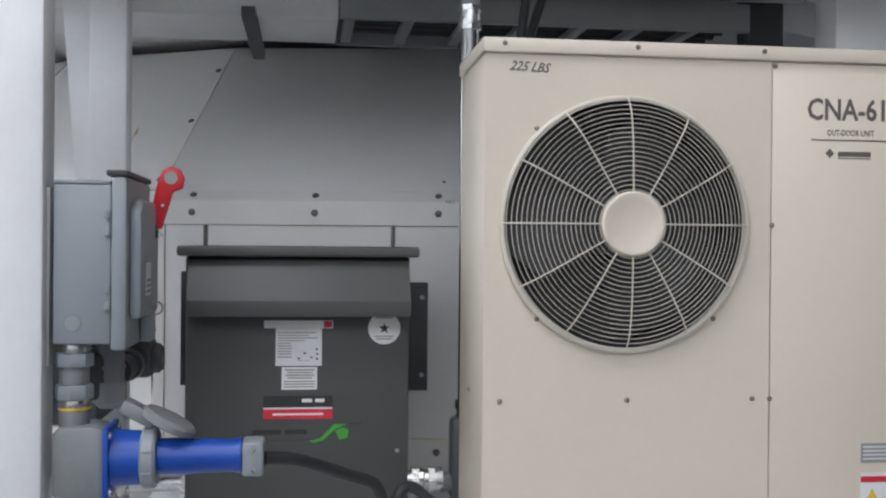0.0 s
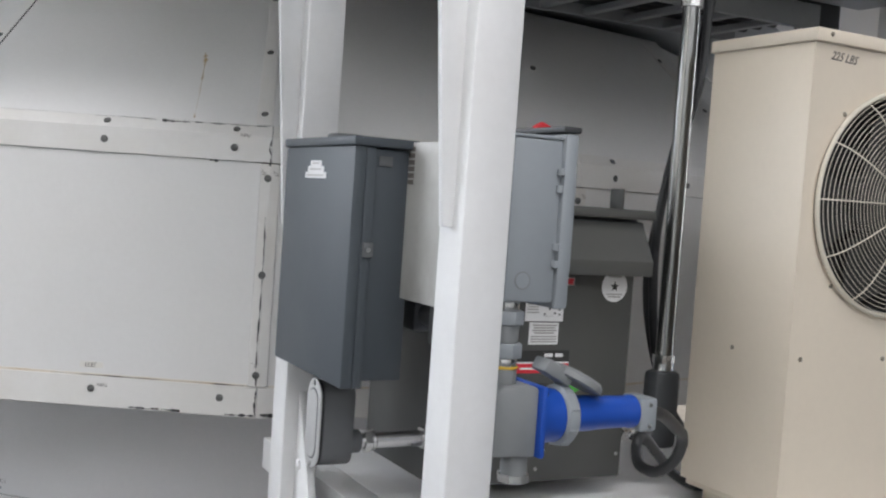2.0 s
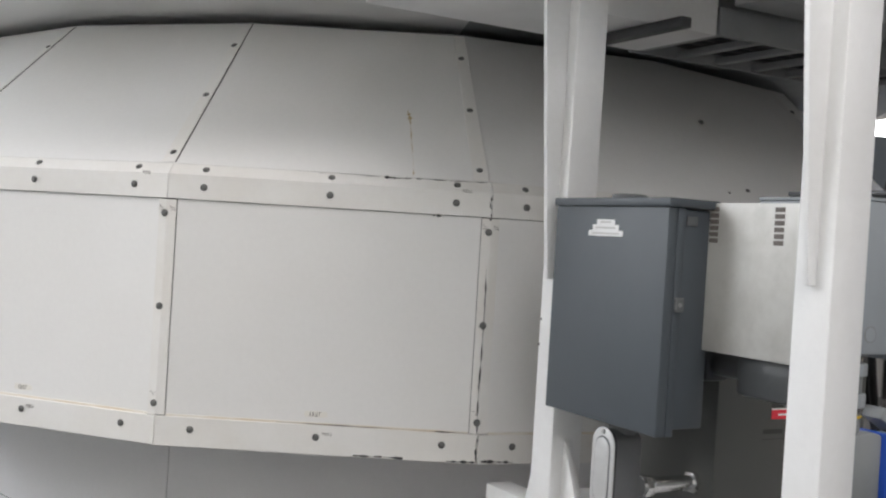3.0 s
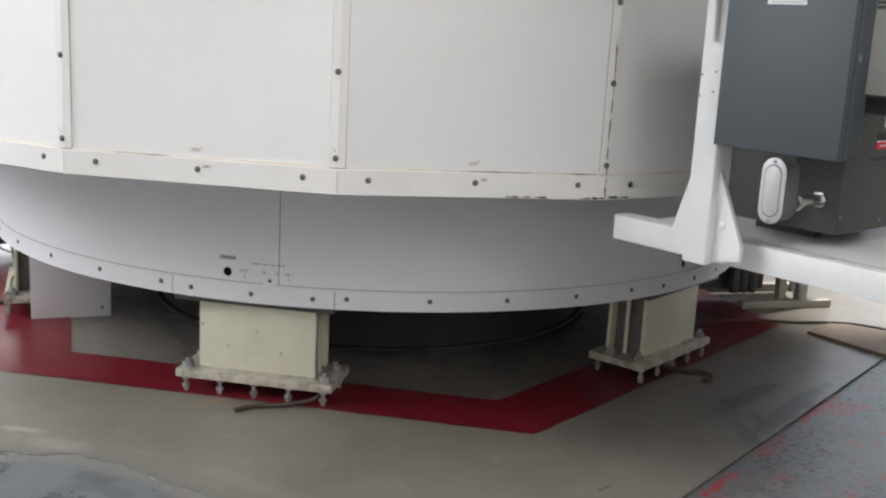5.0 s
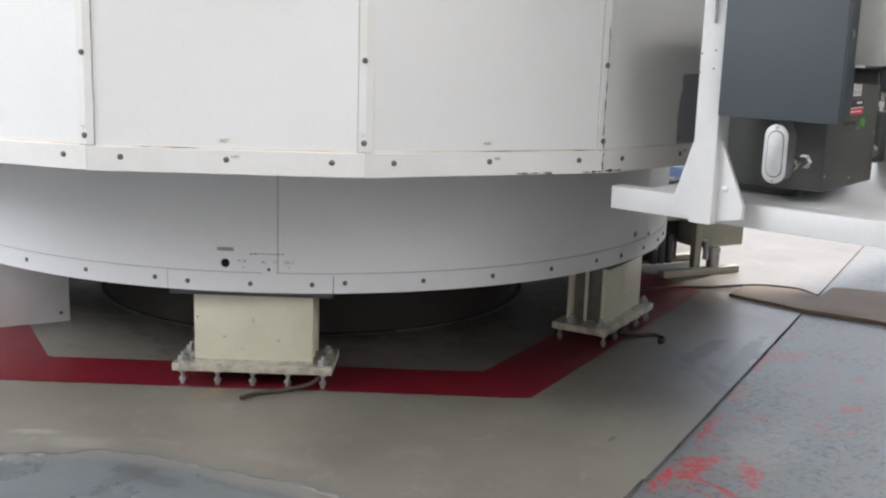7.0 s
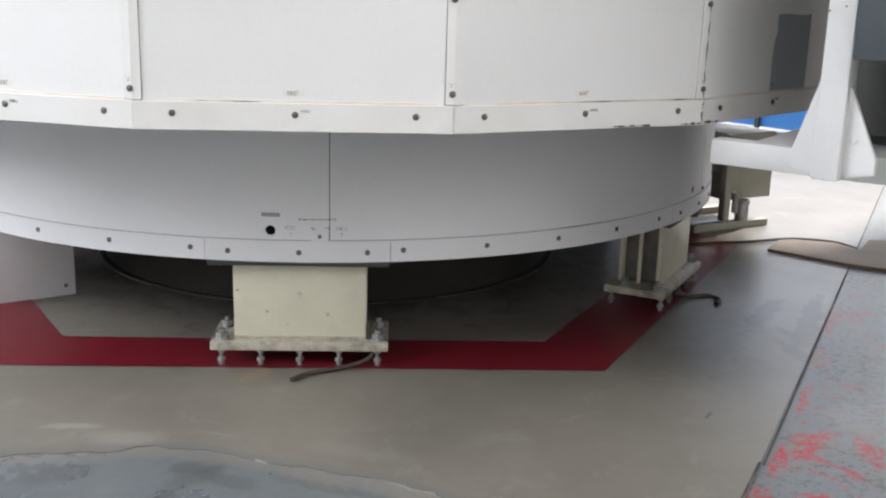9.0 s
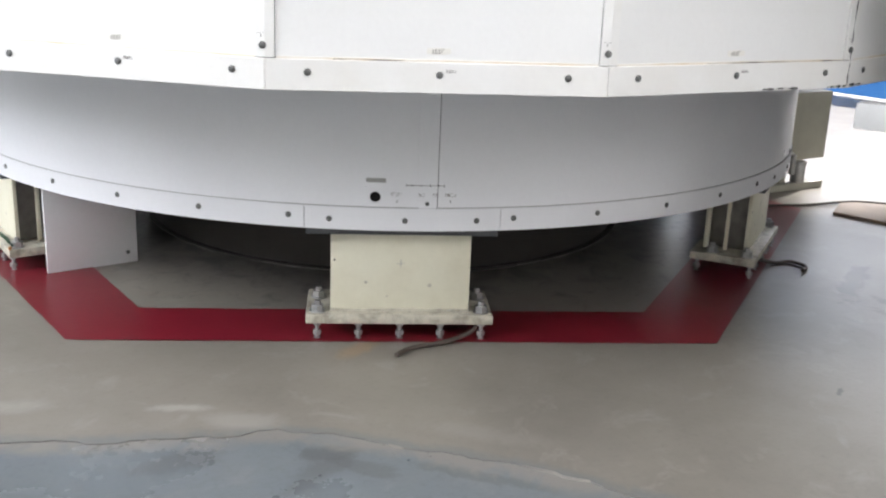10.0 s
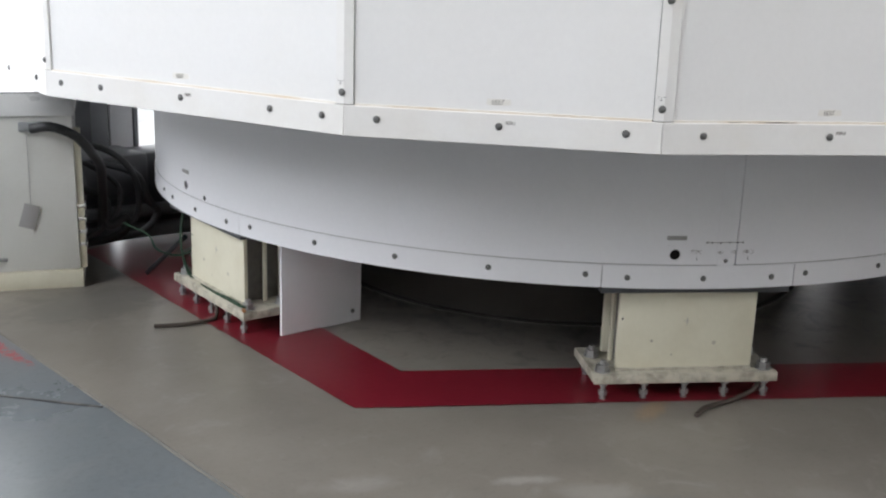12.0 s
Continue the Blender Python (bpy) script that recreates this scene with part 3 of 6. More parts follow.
Z_LOW, Z_RING, Z_STRIP, Z_FOLD, Z_TOP = 1.044, 1.132, 1.774, 1.847, 2.43
drum = thing("rotating_drum", (CX, CY, 0), "white many-sided sheet-metal drum on a raised circular base", "drum")
BASE[drum] = Vector((0, 0, 0))


def shrink(z):
    """How far the plan has drawn in at a height."""
    return 1 - SLOPE * max(0.0, z - Z_FOLD) / 2.72


def corner(i):
    a_, r = PLAN[i]
    return Vector((r * math.cos(radians(a_)), r * math.sin(radians(a_)), 0))


def side(i):
    """Of the side between corner i and the next: its normal's angle, its distance from the axis, and its ends along it."""
    p, q = corner(i), corner(i + 1)
    t_ = (q - p).normalized()
    n_ = Vector((t_.y, -t_.x, 0))
    return math.degrees(math.atan2(n_.y, n_.x)), n_.dot(p), t_.dot(p), t_.dot(q)


def facet(a_, y0, y1, rows, lift, thick, inset=0.0, bevel=0.0015):
    """A plate on a side that faces +x, a_ from the axis, from y0 to y1, between the heights in rows."""
    bm = bmesh.new()
    front, back = [], []
    for z in rows:
        for lst, l in ((front, lift), (back, lift - thick)):
            k = shrink(z)
            x = a_ * k + l
            grow = 1 + l / a_
            lst.append((bm.verts.new((x, y0 * k * grow + inset, z)), bm.verts.new((x, y1 * k * grow - inset, z))))
    for lst in (front, back):
        for p, q in zip(lst, lst[1:]):
            bm.faces.new((p[0], p[1], q[1], q[0]))
    for p, q, r, s_ in zip(front, front[1:], back, back[1:]):
        bm.faces.new((p[0], q[0], s_[0], r[0])), bm.faces.new((p[1], q[1], s_[1], r[1]))
    bm.faces.new((front[0][0], front[0][1], back[0][1], back[0][0])), bm.faces.new((front[-1][0], front[-1][1], back[-1][1], back[-1][0]))
    bmesh.ops.recalc_face_normals(bm, faces=bm.faces)
    if bevel:
        bmesh.ops.bevel(bm, geom=[e for e in bm.edges if e.calc_face_angle(0) > 0.9], offset=bevel, segments=1, affect="EDGES")
    return bm


def corner_strip(r, na, nb, z0, z1, half, lift, thick):
    """A folded strip over the edge at +x, r from the axis, between sides whose normals stand at na and nb degrees."""
    bm = bmesh.new()
    rows = []

    def at(z, l, n_deg, sign):
        n_ = Vector((math.cos(radians(n_deg)), math.sin(radians(n_deg)), 0))
        t_ = Vector((-n_.y, n_.x, 0))
        return Vector((r * shrink(z), 0, z)) + n_ * l + t_ * (sign * half)
    for z in (z0, z1):
        o, i_ = lift * 1.012, (lift - thick) * 1.012
        ring = [at(z, lift, na, -1), Vector((r * shrink(z) + o, 0, z)), at(z, lift, nb, 1), at(z, lift - thick, nb, 1), Vector((r * shrink(z) + i_, 0, z)), at(z, lift - thick, na, -1)]
        rows.append([bm.verts.new(v) for v in ring])
    for k in range(6):
        bm.faces.new((rows[0][k], rows[0][(k + 1) % 6], rows[1][(k + 1) % 6], rows[1][k]))
    bm.faces.new(rows[0]), bm.faces.new(rows[1])
    return bm


def polygon_ring(prof, closed=True, sides=None):
    """A ring of the drum's plan: profile of (metres outwards from the plan, height)."""
    bm = bmesh.new()
    n_ = len(PLAN) - 1
    rings = [[bm.verts.new(corner(i) * ((PLAN[i][1] + d) / PLAN[i][1]) + Vector((0, 0, z))) for i in range(n_)] for d, z in prof]
    for p, q in zip(rings, rings[1:] + (rings[:1] if closed else [])):
        for i in sides or range(n_):
            bm.faces.new((p[i], p[(i + 1) % n_], q[(i + 1) % n_], q[i]))
    bmesh.ops.delete(bm, geom=[v for v in bm.verts if not v.link_faces], context="VERTS")
    return bm


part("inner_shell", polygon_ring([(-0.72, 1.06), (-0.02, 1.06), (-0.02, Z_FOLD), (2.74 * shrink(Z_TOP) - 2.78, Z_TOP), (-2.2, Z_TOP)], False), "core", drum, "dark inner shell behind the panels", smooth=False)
SEAM = 0.026
me_bolt = mesh_of("bolt", hex_head(0.0085, 0.0045), M["bolt"], True)
shapes = {}
n_sides = len(PLAN) - 1
for i in range(n_sides):
    na, ap, y0, y1 = side(i)
    key = (round(ap, 3), round(y0, 3), round(y1, 3))
    if key not in shapes:
        shapes[key] = {
            "side_panel": mesh_of("side_panel", facet(ap, y0, y1, [Z_RING + 0.004, Z_STRIP - 0.0012], 0.0, 0.012, SEAM + 0.0014), M["drum"]),
            "lower_ring": mesh_of("lower_ring", facet(ap, y0, y1, [Z_LOW, Z_RING], 0.008, 0.016, 0.0006), M["strip"]),
            "upper_ring": mesh_of("upper_ring", facet(ap, y0, y1, [Z_STRIP, Z_FOLD, Z_FOLD + 0.032], 0.008, 0.014, 0.0006), M["strip"]),
            "sloped_panel": mesh_of("sloped_panel", facet(ap, y0, y1, [Z_FOLD + 0.033, Z_TOP - 0.012], 0.0, 0.012, 0.0), M["drum"]),
            "hip_strip": mesh_of("hip_strip", facet(ap, y1 - 0.052, y1 - 0.0042, [Z_FOLD + 0.037, Z_TOP - 0.014], 0.0035, 0.008, 0.0, 0.001), M["strip"]),
            "seam_gap": mesh_of("seam_gap", facet(ap, y1 - 0.0055, y1 - 0.0002, [Z_FOLD + 0.037, Z_TOP - 0.014], 0.0012, 0.004, 0.0, 0), M["chip"]),
            "sealant_line": mesh_of("sealant_line", facet(ap, y0, y1, [Z_RING - 0.001, Z_RING + 0.006], 0.0045, 0.004, 0.03, 0), M["caulk"]),
        }
    turn, base_key = pose(0, 0, 0, 0, 0, na), key
    for name, me in shapes[key].items():
        if name not in ("hip_strip", "seam_gap") and not (name == "sloped_panel" and i in (4, 5)):
            piece(name, me, drum, turn)
    mid, wide = (y0 + y1) / 2, y1 - y0
    spread = (-0.56, -0.365, 0.0, 0.365, 0.56) if wide > 1.1 else ((-0.372, 0.0, 0.372) if wide > 0.93 else (-0.35, 0.0, 0.35))
    for y in spread:
        piece("bolt", me_bolt, drum, turn @ pose(ap + 0.008, mid + y, 1.096))
        piece("bolt", me_bolt, drum, turn @ pose(ap + 0.008, mid + y, 1.811))
        piece("bolt", me_bolt, drum, turn @ pose(ap * shrink(1.864) + 0.008, mid + y, 1.864, 0, -46, 0))
    nb = side((i + 1) % n_sides)[0]
    ca, cr = PLAN[i + 1]
    key = (round(cr, 3), round((na - ca + 180) % 360 - 180, 2), round((nb - ca + 180) % 360 - 180, 2))
    if key not in shapes:
        shapes[key] = (mesh_of("corner_strip", corner_strip(*key, Z_RING + 0.003, Z_STRIP - 0.003, SEAM, 0.0065, 0.009), M["strip"]),)
    turn = pose(0, 0, 0, 0, 0, ca)
    piece("corner_strip", shapes[key][0], drum, turn)
    bare = i + 1 == 5
    if not bare:
        flat = pose(0, 0, 0, 0, 0, na)
        piece("hip_strip", shapes[base_key]["hip_strip"], drum, flat)
        if i + 1 != 4:
            piece("seam_gap", shapes[base_key]["seam_gap"], drum, flat, "dark gap along the roof seam")
    for z in (1.168, 1.455, 1.730):
        piece("bolt", me_bolt, drum, turn @ pose(cr + 0.0065, -0.006, z, 0, 0, -6))
    for z in () if bare else (1.915, 2.12, 2.32):
        piece("bolt", me_bolt, drum, turn @ pose(cr * shrink(z) - 0.003, -0.027, z, 0, -46, -10))

# the two roof sides above the platform are one bent sheet
bent = bmesh.new()
rows = []
for p in (corner(4), (corner(4) + corner(5)) / 2, corner(5), (corner(5) + corner(6)) / 2, corner(6)):
    rows.append([bent.verts.new(p * (shrink(z) - d / 2.72) + Vector((0, 0, z))) for z, d in ((Z_FOLD + 0.033, 0.0), (Z_TOP - 0.012, 0.0), (Z_TOP - 0.012, 0.012), (Z_FOLD + 0.033, 0.012))])
for v in rows[-1][1:3]:
    v.co = v.co + (rows[-1][0].co - rows[-2][0].co).normalized() * 0.085
for p, q in zip(rows, rows[1:]):
    for j in range(4):
        bent.faces.new((p[j], p[(j + 1) % 4], q[(j + 1) % 4], q[j]))
part("sloped_panel", bent, "drum", drum)
for y_, z_, k_ in ((0.439, 2.172, 1.0), (0.466, 1.924, 0.75), (0.386, 1.912, 0.45)):
    na_, ap_, s0_, s1_ = side(4)
    piece("bolt", me_bolt, drum, pose(0, 0, 0, 0, 0, na_) @ pose(ap_ * shrink(z_) + 0.0005, (s0_ + s1_) / 2 + y_, z_, 0, -46, 0) @ Matrix.Scale(k_, 4))

# dark cracks, chips, rust and pencilled notes on the panels


def on_side(i, points, width, lift, seed=0, pad=0.0):
    """A ragged dark line on side i through (along the side from its middle, height)."""
    na_, ap_, s0, s1 = side(i)
    mid_ = (s0 + s1) / 2
    bm = bmesh.new()
    line_ = smooth_line([(y, z, 0) for y, z in points], 10)
    l_, r_ = [], []
    for k, p in enumerate(line_):
        d = (line_[min(k + 1, len(line_) - 1)] - line_[max(k - 1, 0)]).normalized()
        w = width * max(0.15, 0.55 + 1.5 * noise.noise(Vector((k * 0.37, seed * 3.1, 1.7)))) / 2
        for lst, s in ((l_, 1), (r_, -1)):
            y, z = p.x - d.y * w * s + 0.0012 * noise.noise(Vector((k * 0.6, seed, 4))), p.y + d.x * w * s
            lst.append(bm.verts.new((ap_ * shrink(z) + lift + (0.004 if z > Z_FOLD + 0.03 else 0.0), mid_ + y, z)))
    for k in range(len(line_) - 1):
        bm.faces.new((l_[k], l_[k + 1], r_[k + 1], r_[k]))
    bmesh.ops.transform(bm, matrix=pose(0, 0, 0, 0, 0, na_), verts=bm.verts)
    return bm


RING = 0.0088
na_, ap_, s0_, s1_ = side(4)
patch = plate([(-0.02, 1.138), (-0.024, 1.25), (-0.016, 1.33), (0.0, 1.36), (-0.008, 1.385), (-0.004, 1.42), (0.08, 1.422), (0.20, 1.415), (0.25, 1.42), (0.25, 1.138)], "x", ap_ - 0.002, ap_ + 0.0012)
bmesh.ops.transform(patch, matrix=pose(0, 0, 0, 0, 0, na_), verts=patch.verts)
part("bare_patch", patch, "lgrey", drum, "dark grey patch with an uneven edge", smooth=False)
E3 = 0.472
for label_, mat_, i_, pts_, w_, lift_ in (
        ("dark crack in the paint", "chip", 3, [(0.476, 1.765), (0.478, 1.795), (0.473, 1.81), (0.477, 1.84)], 0.005, RING),
        ("dark crack in the paint", "chip", 3, [(0.474, 1.135), (0.471, 1.25), (0.473, 1.36), (0.474, 1.52), (0.472, 1.62)], 0.0042, RING + 0.0003),
        ("dark crack in the paint", "chip", 3, [(0.476, 1.051), (0.473, 1.09), (0.477, 1.128)], 0.006, RING),
        ("chipped paint edge", "chip", 3, [(0.11, 1.0495), (0.16, 1.0495), (0.20, 1.0505), (0.26, 1.0490)], 0.007, RING),
        ("chipped paint edge", "chip", 3, [(0.39, 1.0490), (0.43, 1.0500), (0.475, 1.0510)], 0.008, RING),
        ("chipped paint edge", "chip", 4, [(-0.47, 1.0535), (-0.43, 1.0520), (-0.37, 1.0505)], 0.011, RING),
        ("dark slot in the seam", "chip", 3, [(0.155, 1.876), (0.19, 1.8745), (0.235, 1.876)], 0.009, 0.0118),
        ("dark line of dirt along the seam", "chip", 3, [(-0.04, 1.8765), (0.05, 1.8785), (0.14, 1.8765)], 0.0022, 0.0115),
        ("dark line of dirt along the seam", "chip", 3, [(0.25, 1.8765), (0.36, 1.8765), (0.46, 1.877)], 0.0024, 0.0115),
        ("chipped paint edge", "chip", 3, [(0.305, 1.7705), (0.33, 1.770)], 0.006, RING),
        ("dark line of dirt along the seam", "chip", 3, [(-0.12, 1.1345), (0.1, 1.1345), (0.3, 1.1345), (0.44, 1.1345)], 0.0030, RING - 0.003),
        ("rust spot", "rust", 3, [(0.212, 2.075), (0.205, 2.095), (0.200, 2.105)], 0.013, 0.0006),
        ("thin rust streak", "rust", 3, [(0.211, 2.08), (0.222, 2.01), (0.232, 1.95), (0.240, 1.89)], 0.0035, 0.0006),
        ("dark line of dirt along the seam", "chip", 2, [(-0.3, 1.1345), (-0.1, 1.1345)], 0.0022, RING - 0.003)):
    ob_ = new("paint_damage", mesh_of("paint_damage", on_side(i_, pts_, w_, lift_, len(pts_) + int(100 * abs(pts_[0][0]))), M[mat_]))
    ob_.parent = drum
    BASE[ob_] = Vector((0, 0, 0))
    tagged(ob_, label_)


def pencil_note(seed, chars, h):
    """A few short pencil strokes side by side, on a side that faces +x."""
    rnd = random.Random(seed)
    bms = []
    for c in range(chars):
        y = (c - (chars - 1) / 2) * h * 0.8
        for s in range(3):
            if rnd.random() < 0.55:
                z = rnd.choice((-0.5, 0.0, 0.5)) * h
                bms.append(box(0, 0.0005, y - h * 0.28, y + h * 0.28, z - 0.0007, z + 0.0007))
            else:
                q = y + rnd.choice((-0.26, 0.0, 0.26)) * h
                bms.append(box(0, 0.0005, q - 0.0007, q + 0.0007, -h * 0.5, h * 0.5))
    return join(*bms)


me_note = [mesh_of("pencil_note", pencil_note(s, c, h), M["brownink"]) for s, c, h in ((1, 4, 0.012), (2, 4, 0.0088), (3, 3, 0.0095), (4, 2, 0.012))]
me_smear = mesh_of("tape_residue", plate([(-0.034, -0.008), (-0.02, -0.0095), (0.02, -0.009), (0.036, -0.007), (0.034, 0.008), (0.0, 0.0095), (-0.032, 0.008)], "x", -0.0004, 0.0005), M["stain"])
for i in range(9):
    na, ap, y0, y1 = side(i)
    turn, mid = pose(0, 0, 0, 0, 0, na), (y0 + y1) / 2
    piece("tape_residue", me_smear, drum, turn @ pose(ap + 0.0003, mid - 0.005, 1.163), "faint yellowed tape residue")
    piece("pencil_note", me_note[0], drum, turn @ pose(ap + 0.0009, mid - 0.006, 1.163))
    piece("pencil_note", me_note[1], drum, turn @ pose(ap + 0.0082, mid + 0.032, 1.108))
    piece("pencil_note", me_note[1], drum, turn @ pose(ap + 0.0082, y1 - 0.075, 1.868 - 0.02))
    ca, cr = PLAN[i + 1]
    turn = pose(0, 0, 0, 0, 0, ca)
    piece("pencil_note", me_note[2], drum, turn @ pose(cr + 0.0062, -0.010, 1.196, 0, 0, -9))
    piece("pencil_note", me_note[3], drum, turn @ pose(cr + 0.0050, -0.017, 1.745, 80, 0, -9))
    piece("pencil_note", me_note[3], drum, turn @ pose(cr + 0.0050, 0.017, 1.745, 95, 0, 9))

# the cabin above the sloped roof; its wide overhang is added, unseen, for shade
cabin = thing("upper_cabin", (CX, CY, 2.43), "white cabin with a grey underside above the drum", "cabin")
BASE[cabin] = Vector((0, 0, Z_TOP))

part("underside", polygon_ring([(-0.86, 2.436), (-0.12, 2.49), (-0.12, 2.62), (-0.86, 2.62)], True, range(0, 4)), "drum", cabin, smooth=False)
part("underside", polygon_ring([(-0.86, 2.436), (-0.12, 2.49), (-0.12, 2.62), (-0.86, 2.62)], True, range(4, 18)), "greysteel", cabin, "grey underside above the platform", smooth=False)
part("cabin_wall", polygon_ring([(-0.46, 2.622), (0.45, 2.622), (0.45, 4.6), (-0.46, 4.6)]), "drum", cabin, smooth=False)
part("cabin_roof", polygon_ring([(0.45, 4.605), (0.45, 4.66), (-2.6, 4.66), (-2.6, 4.605)]), "drum", cabin, smooth=False)

# ---------------------------------------------------------------- circular base skirt
RS, LEG0 = 2.144, -128.0
skirt = thing("base_skirt", (BX, BY, 0), "white painted circular sheet-metal skirt with a bolted bottom band", "skirt")
BASE[skirt] = Vector((0, 0, 0))


def on_cylinder(bm, r_of):
    """Bends flat geometry (x: arc in degrees, y: height, z: lift) round the axis."""
    for v in bm.verts:
        a, z, l = radians(v.co.x), v.co.y, v.co.z
        v.co = ((r_of + l) * math.cos(a), (r_of + l) * math.sin(a), z)
    return bm


def arc_panel(a0, a1, z0, z1, thick, step=2.0):
    bm = bmesh.new()
    n_ = max(1, round((a1 - a0) / step))
    rows = []
    for i in range(n_ + 1):
        a = a0 + (a1 - a0) * i / n_
        rows.append([bm.verts.new((a, z0, 0)), bm.verts.new((a, z1, 0)), bm.verts.new((a, z1, -thick)), bm.verts.new((a, z0, -thick))])
    for p, q in zip(rows, rows[1:]):
        for j in range(4):
            bm.faces.new((p[j], p[(j + 1) % 4], q[(j + 1) % 4], q[j]))
    bm.faces.new(rows[0]), bm.faces.new(rows[-1])
    return bm


def hole_patch(a, z, r, half_a, half_z, thick, seg=16):
    """A square of panel with a round hole."""
    bm = bmesh.new()
    ro, ri, rb = [], [], []
    per = math.degrees(1 / RS)
    for i in range(seg):
        t = 2 * math.pi * i / seg
        c, s = math.cos(t), math.sin(t)
        k = 1 / max(abs(c), abs(s))
        ro.append(bm.verts.new((a + half_a * c * k, z + half_z * s * k, 0)))
        ri.append(bm.verts.new((a + r * per * c, z + r * s, 0)))
        rb.append(bm.verts.new((a + r * per * c, z + r * s, -thick * 1.2)))
    for i in range(seg):
        j = (i + 1) % seg
        bm.faces.new((ro[i], ro[j], ri[j], ri[i])), bm.faces.new((ri[i], ri[j], rb[j], rb[i]))
    return bm


Z_BAND0, Z_BAND1, Z_SKT, Z_HOLE, HA, HZ = 0.443, 0.528, 1.30, 0.567, 1.6, 0.036
S0, S1 = 3.30, 61.30          # a panel's ends, in degrees from the leg before it
hole_at = 57.25
me_spanel = mesh_of("skirt_panel", on_cylinder(join(
    arc_panel(S0, hole_at - HA, Z_BAND1 - 0.01, Z_SKT, 0.006), arc_panel(hole_at + HA, S1, Z_BAND1 - 0.01, Z_SKT, 0.006),
    arc_panel(hole_at - HA, hole_at + HA, Z_HOLE + HZ, Z_SKT, 0.006), arc_panel(hole_at - HA, hole_at + HA, Z_BAND1 - 0.01, Z_HOLE - HZ, 0.006),
    hole_patch(hole_at, Z_HOLE, 0.0195, HA, HZ, 0.006)), RS), M["skirt"], True)
me_sjoin = mesh_of("joint_strip", on_cylinder(arc_panel(1.308, 3.222, Z_BAND1 - 0.01, Z_SKT, 0.006), RS + 0.0006), M["skirt"], True)
me_sfill = mesh_of("joint_strip", on_cylinder(arc_panel(1.301, 3.299, Z_BAND1 - 0.01, Z_SKT, 0.006), RS), M["skirt"], True)
me_band_a = mesh_of("leg_band", on_cylinder(arc_panel(-9.52, 9.52, Z_BAND0, Z_BAND1, 0.008), RS + 0.006), M["skirt"], True)
me_band_b = mesh_of("long_band", on_cylinder(arc_panel(9.60, 50.40, Z_BAND0, Z_BAND1, 0.008), RS + 0.006), M["skirt"], True)
me_tag = mesh_of("tag_plate", on_cylinder(arc_panel(-3.65, -1.76, 0.621, 0.636, 0.002, 0.5), RS + 0.002), M["greyink"], True)
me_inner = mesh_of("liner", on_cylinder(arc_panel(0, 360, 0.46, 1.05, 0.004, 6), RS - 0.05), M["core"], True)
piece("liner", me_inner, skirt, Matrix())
me_seam = mesh_of("band_seam", on_cylinder(arc_panel(0, 60, Z_BAND1 + 0.0004, Z_BAND1 + 0.0026, 0.001), RS + 0.0012), M["greyink"], True)
me_dash = mesh_of("pencil_line", on_cylinder(arc_panel(0.15, 3.9, 0.6113, 0.6129, 0.0006, 0.5), RS + 0.0009), M["brownink"])
me_tick = mesh_of("pencil_tick", box(0, 0.0006, -0.0012, 0.0012, -0.005, 0.005), M["ink"])
me_dot = mesh_of("pencil_dot", box(0, 0.0006, -0.0045, 0.0045, -0.0022, 0.0022), M["ink"])
me_word = [mesh_of("pencil_note", pencil_note(s_, 5, 0.0105), M["brownink"]) for s_ in (11, 12)]
me_square = mesh_of("joint_tab", on_cylinder(arc_panel(1.44, 3.10, Z_BAND1 - 0.006, 0.556, 0.003, 0.5), RS + 0.002), M["skirt"], True)
for i in range(6):
    turn = pose(0, 0, 0, 0, 0, LEG0 + 60 * i)
    piece("skirt_panel", me_spanel, skirt, turn)
    piece("joint_strip", me_sjoin if i != 5 else me_sfill, skirt, turn)
    piece("leg_band", me_band_a, skirt, turn)
    piece("long_band", me_band_b, skirt, turn)
    if i != 1:
        piece("tag_plate", me_tag, skirt, turn, "small grey printed tag")
    piece("band_seam", me_seam, skirt, turn, "thin dark seam above the band")
    for a_ in () if i in (1, 5) else (0.25, 0.75, 1.6, 2.5, 3.3, 3.85):
        piece("pencil_dot" if a_ in (0.75, 3.3) else "pencil_tick", me_dot if a_ in (0.75, 3.3) else me_tick, skirt, turn @ pose(0, 0, 0, 0, 0, a_) @ pose(RS + 0.0008, 0, 0.612))
    if i not in (1, 5):
        piece("pencil_line", me_dash, skirt, turn, "faint pencil line")
        piece("joint_tab", me_square, skirt, turn)
    for k_, (a_, z_) in enumerate(() if i in (1, 5) else ((-0.75, 0.579), (1.65, 0.577), (3.05, 0.577), (4.45, 0.578))):
        piece("pencil_note", me_word[k_ % 2], skirt, turn @ pose(0, 0, 0, 0, 0, a_) @ pose(RS + 0.0009, 0, z_) @ Matrix.Scale(0.5 if k_ in (1, 2) else 1.0, 4, (0, 1, 0)))
    for a_ in () if i in (1, 5) else (-0.65, 4.5):
        piece("pencil_tick", me_tick, skirt, turn @ pose(0, 0, 0, 0, 0, a_) @ pose(RS + 0.0008, 0, 0.553))
    for a_ in (-7.15, 0.15, 7.15, *((10.9, 20.15, 29.2, 38.2, 46.8) if i == 0 else (11.4, 20.8, 30.2, 39.7, 48.9))):
        piece("bolt", me_bolt, skirt, turn @ pose(0, 0, 0, 0, 0, a_) @ pose(RS + 0.006, 0, 0.482 if abs(a_) < 8 else 0.489))
    piece("bolt", me_bolt, skirt, turn @ pose(0, 0, 0, 0, 0, 2.25) @ pose(RS, 0, 0.545))


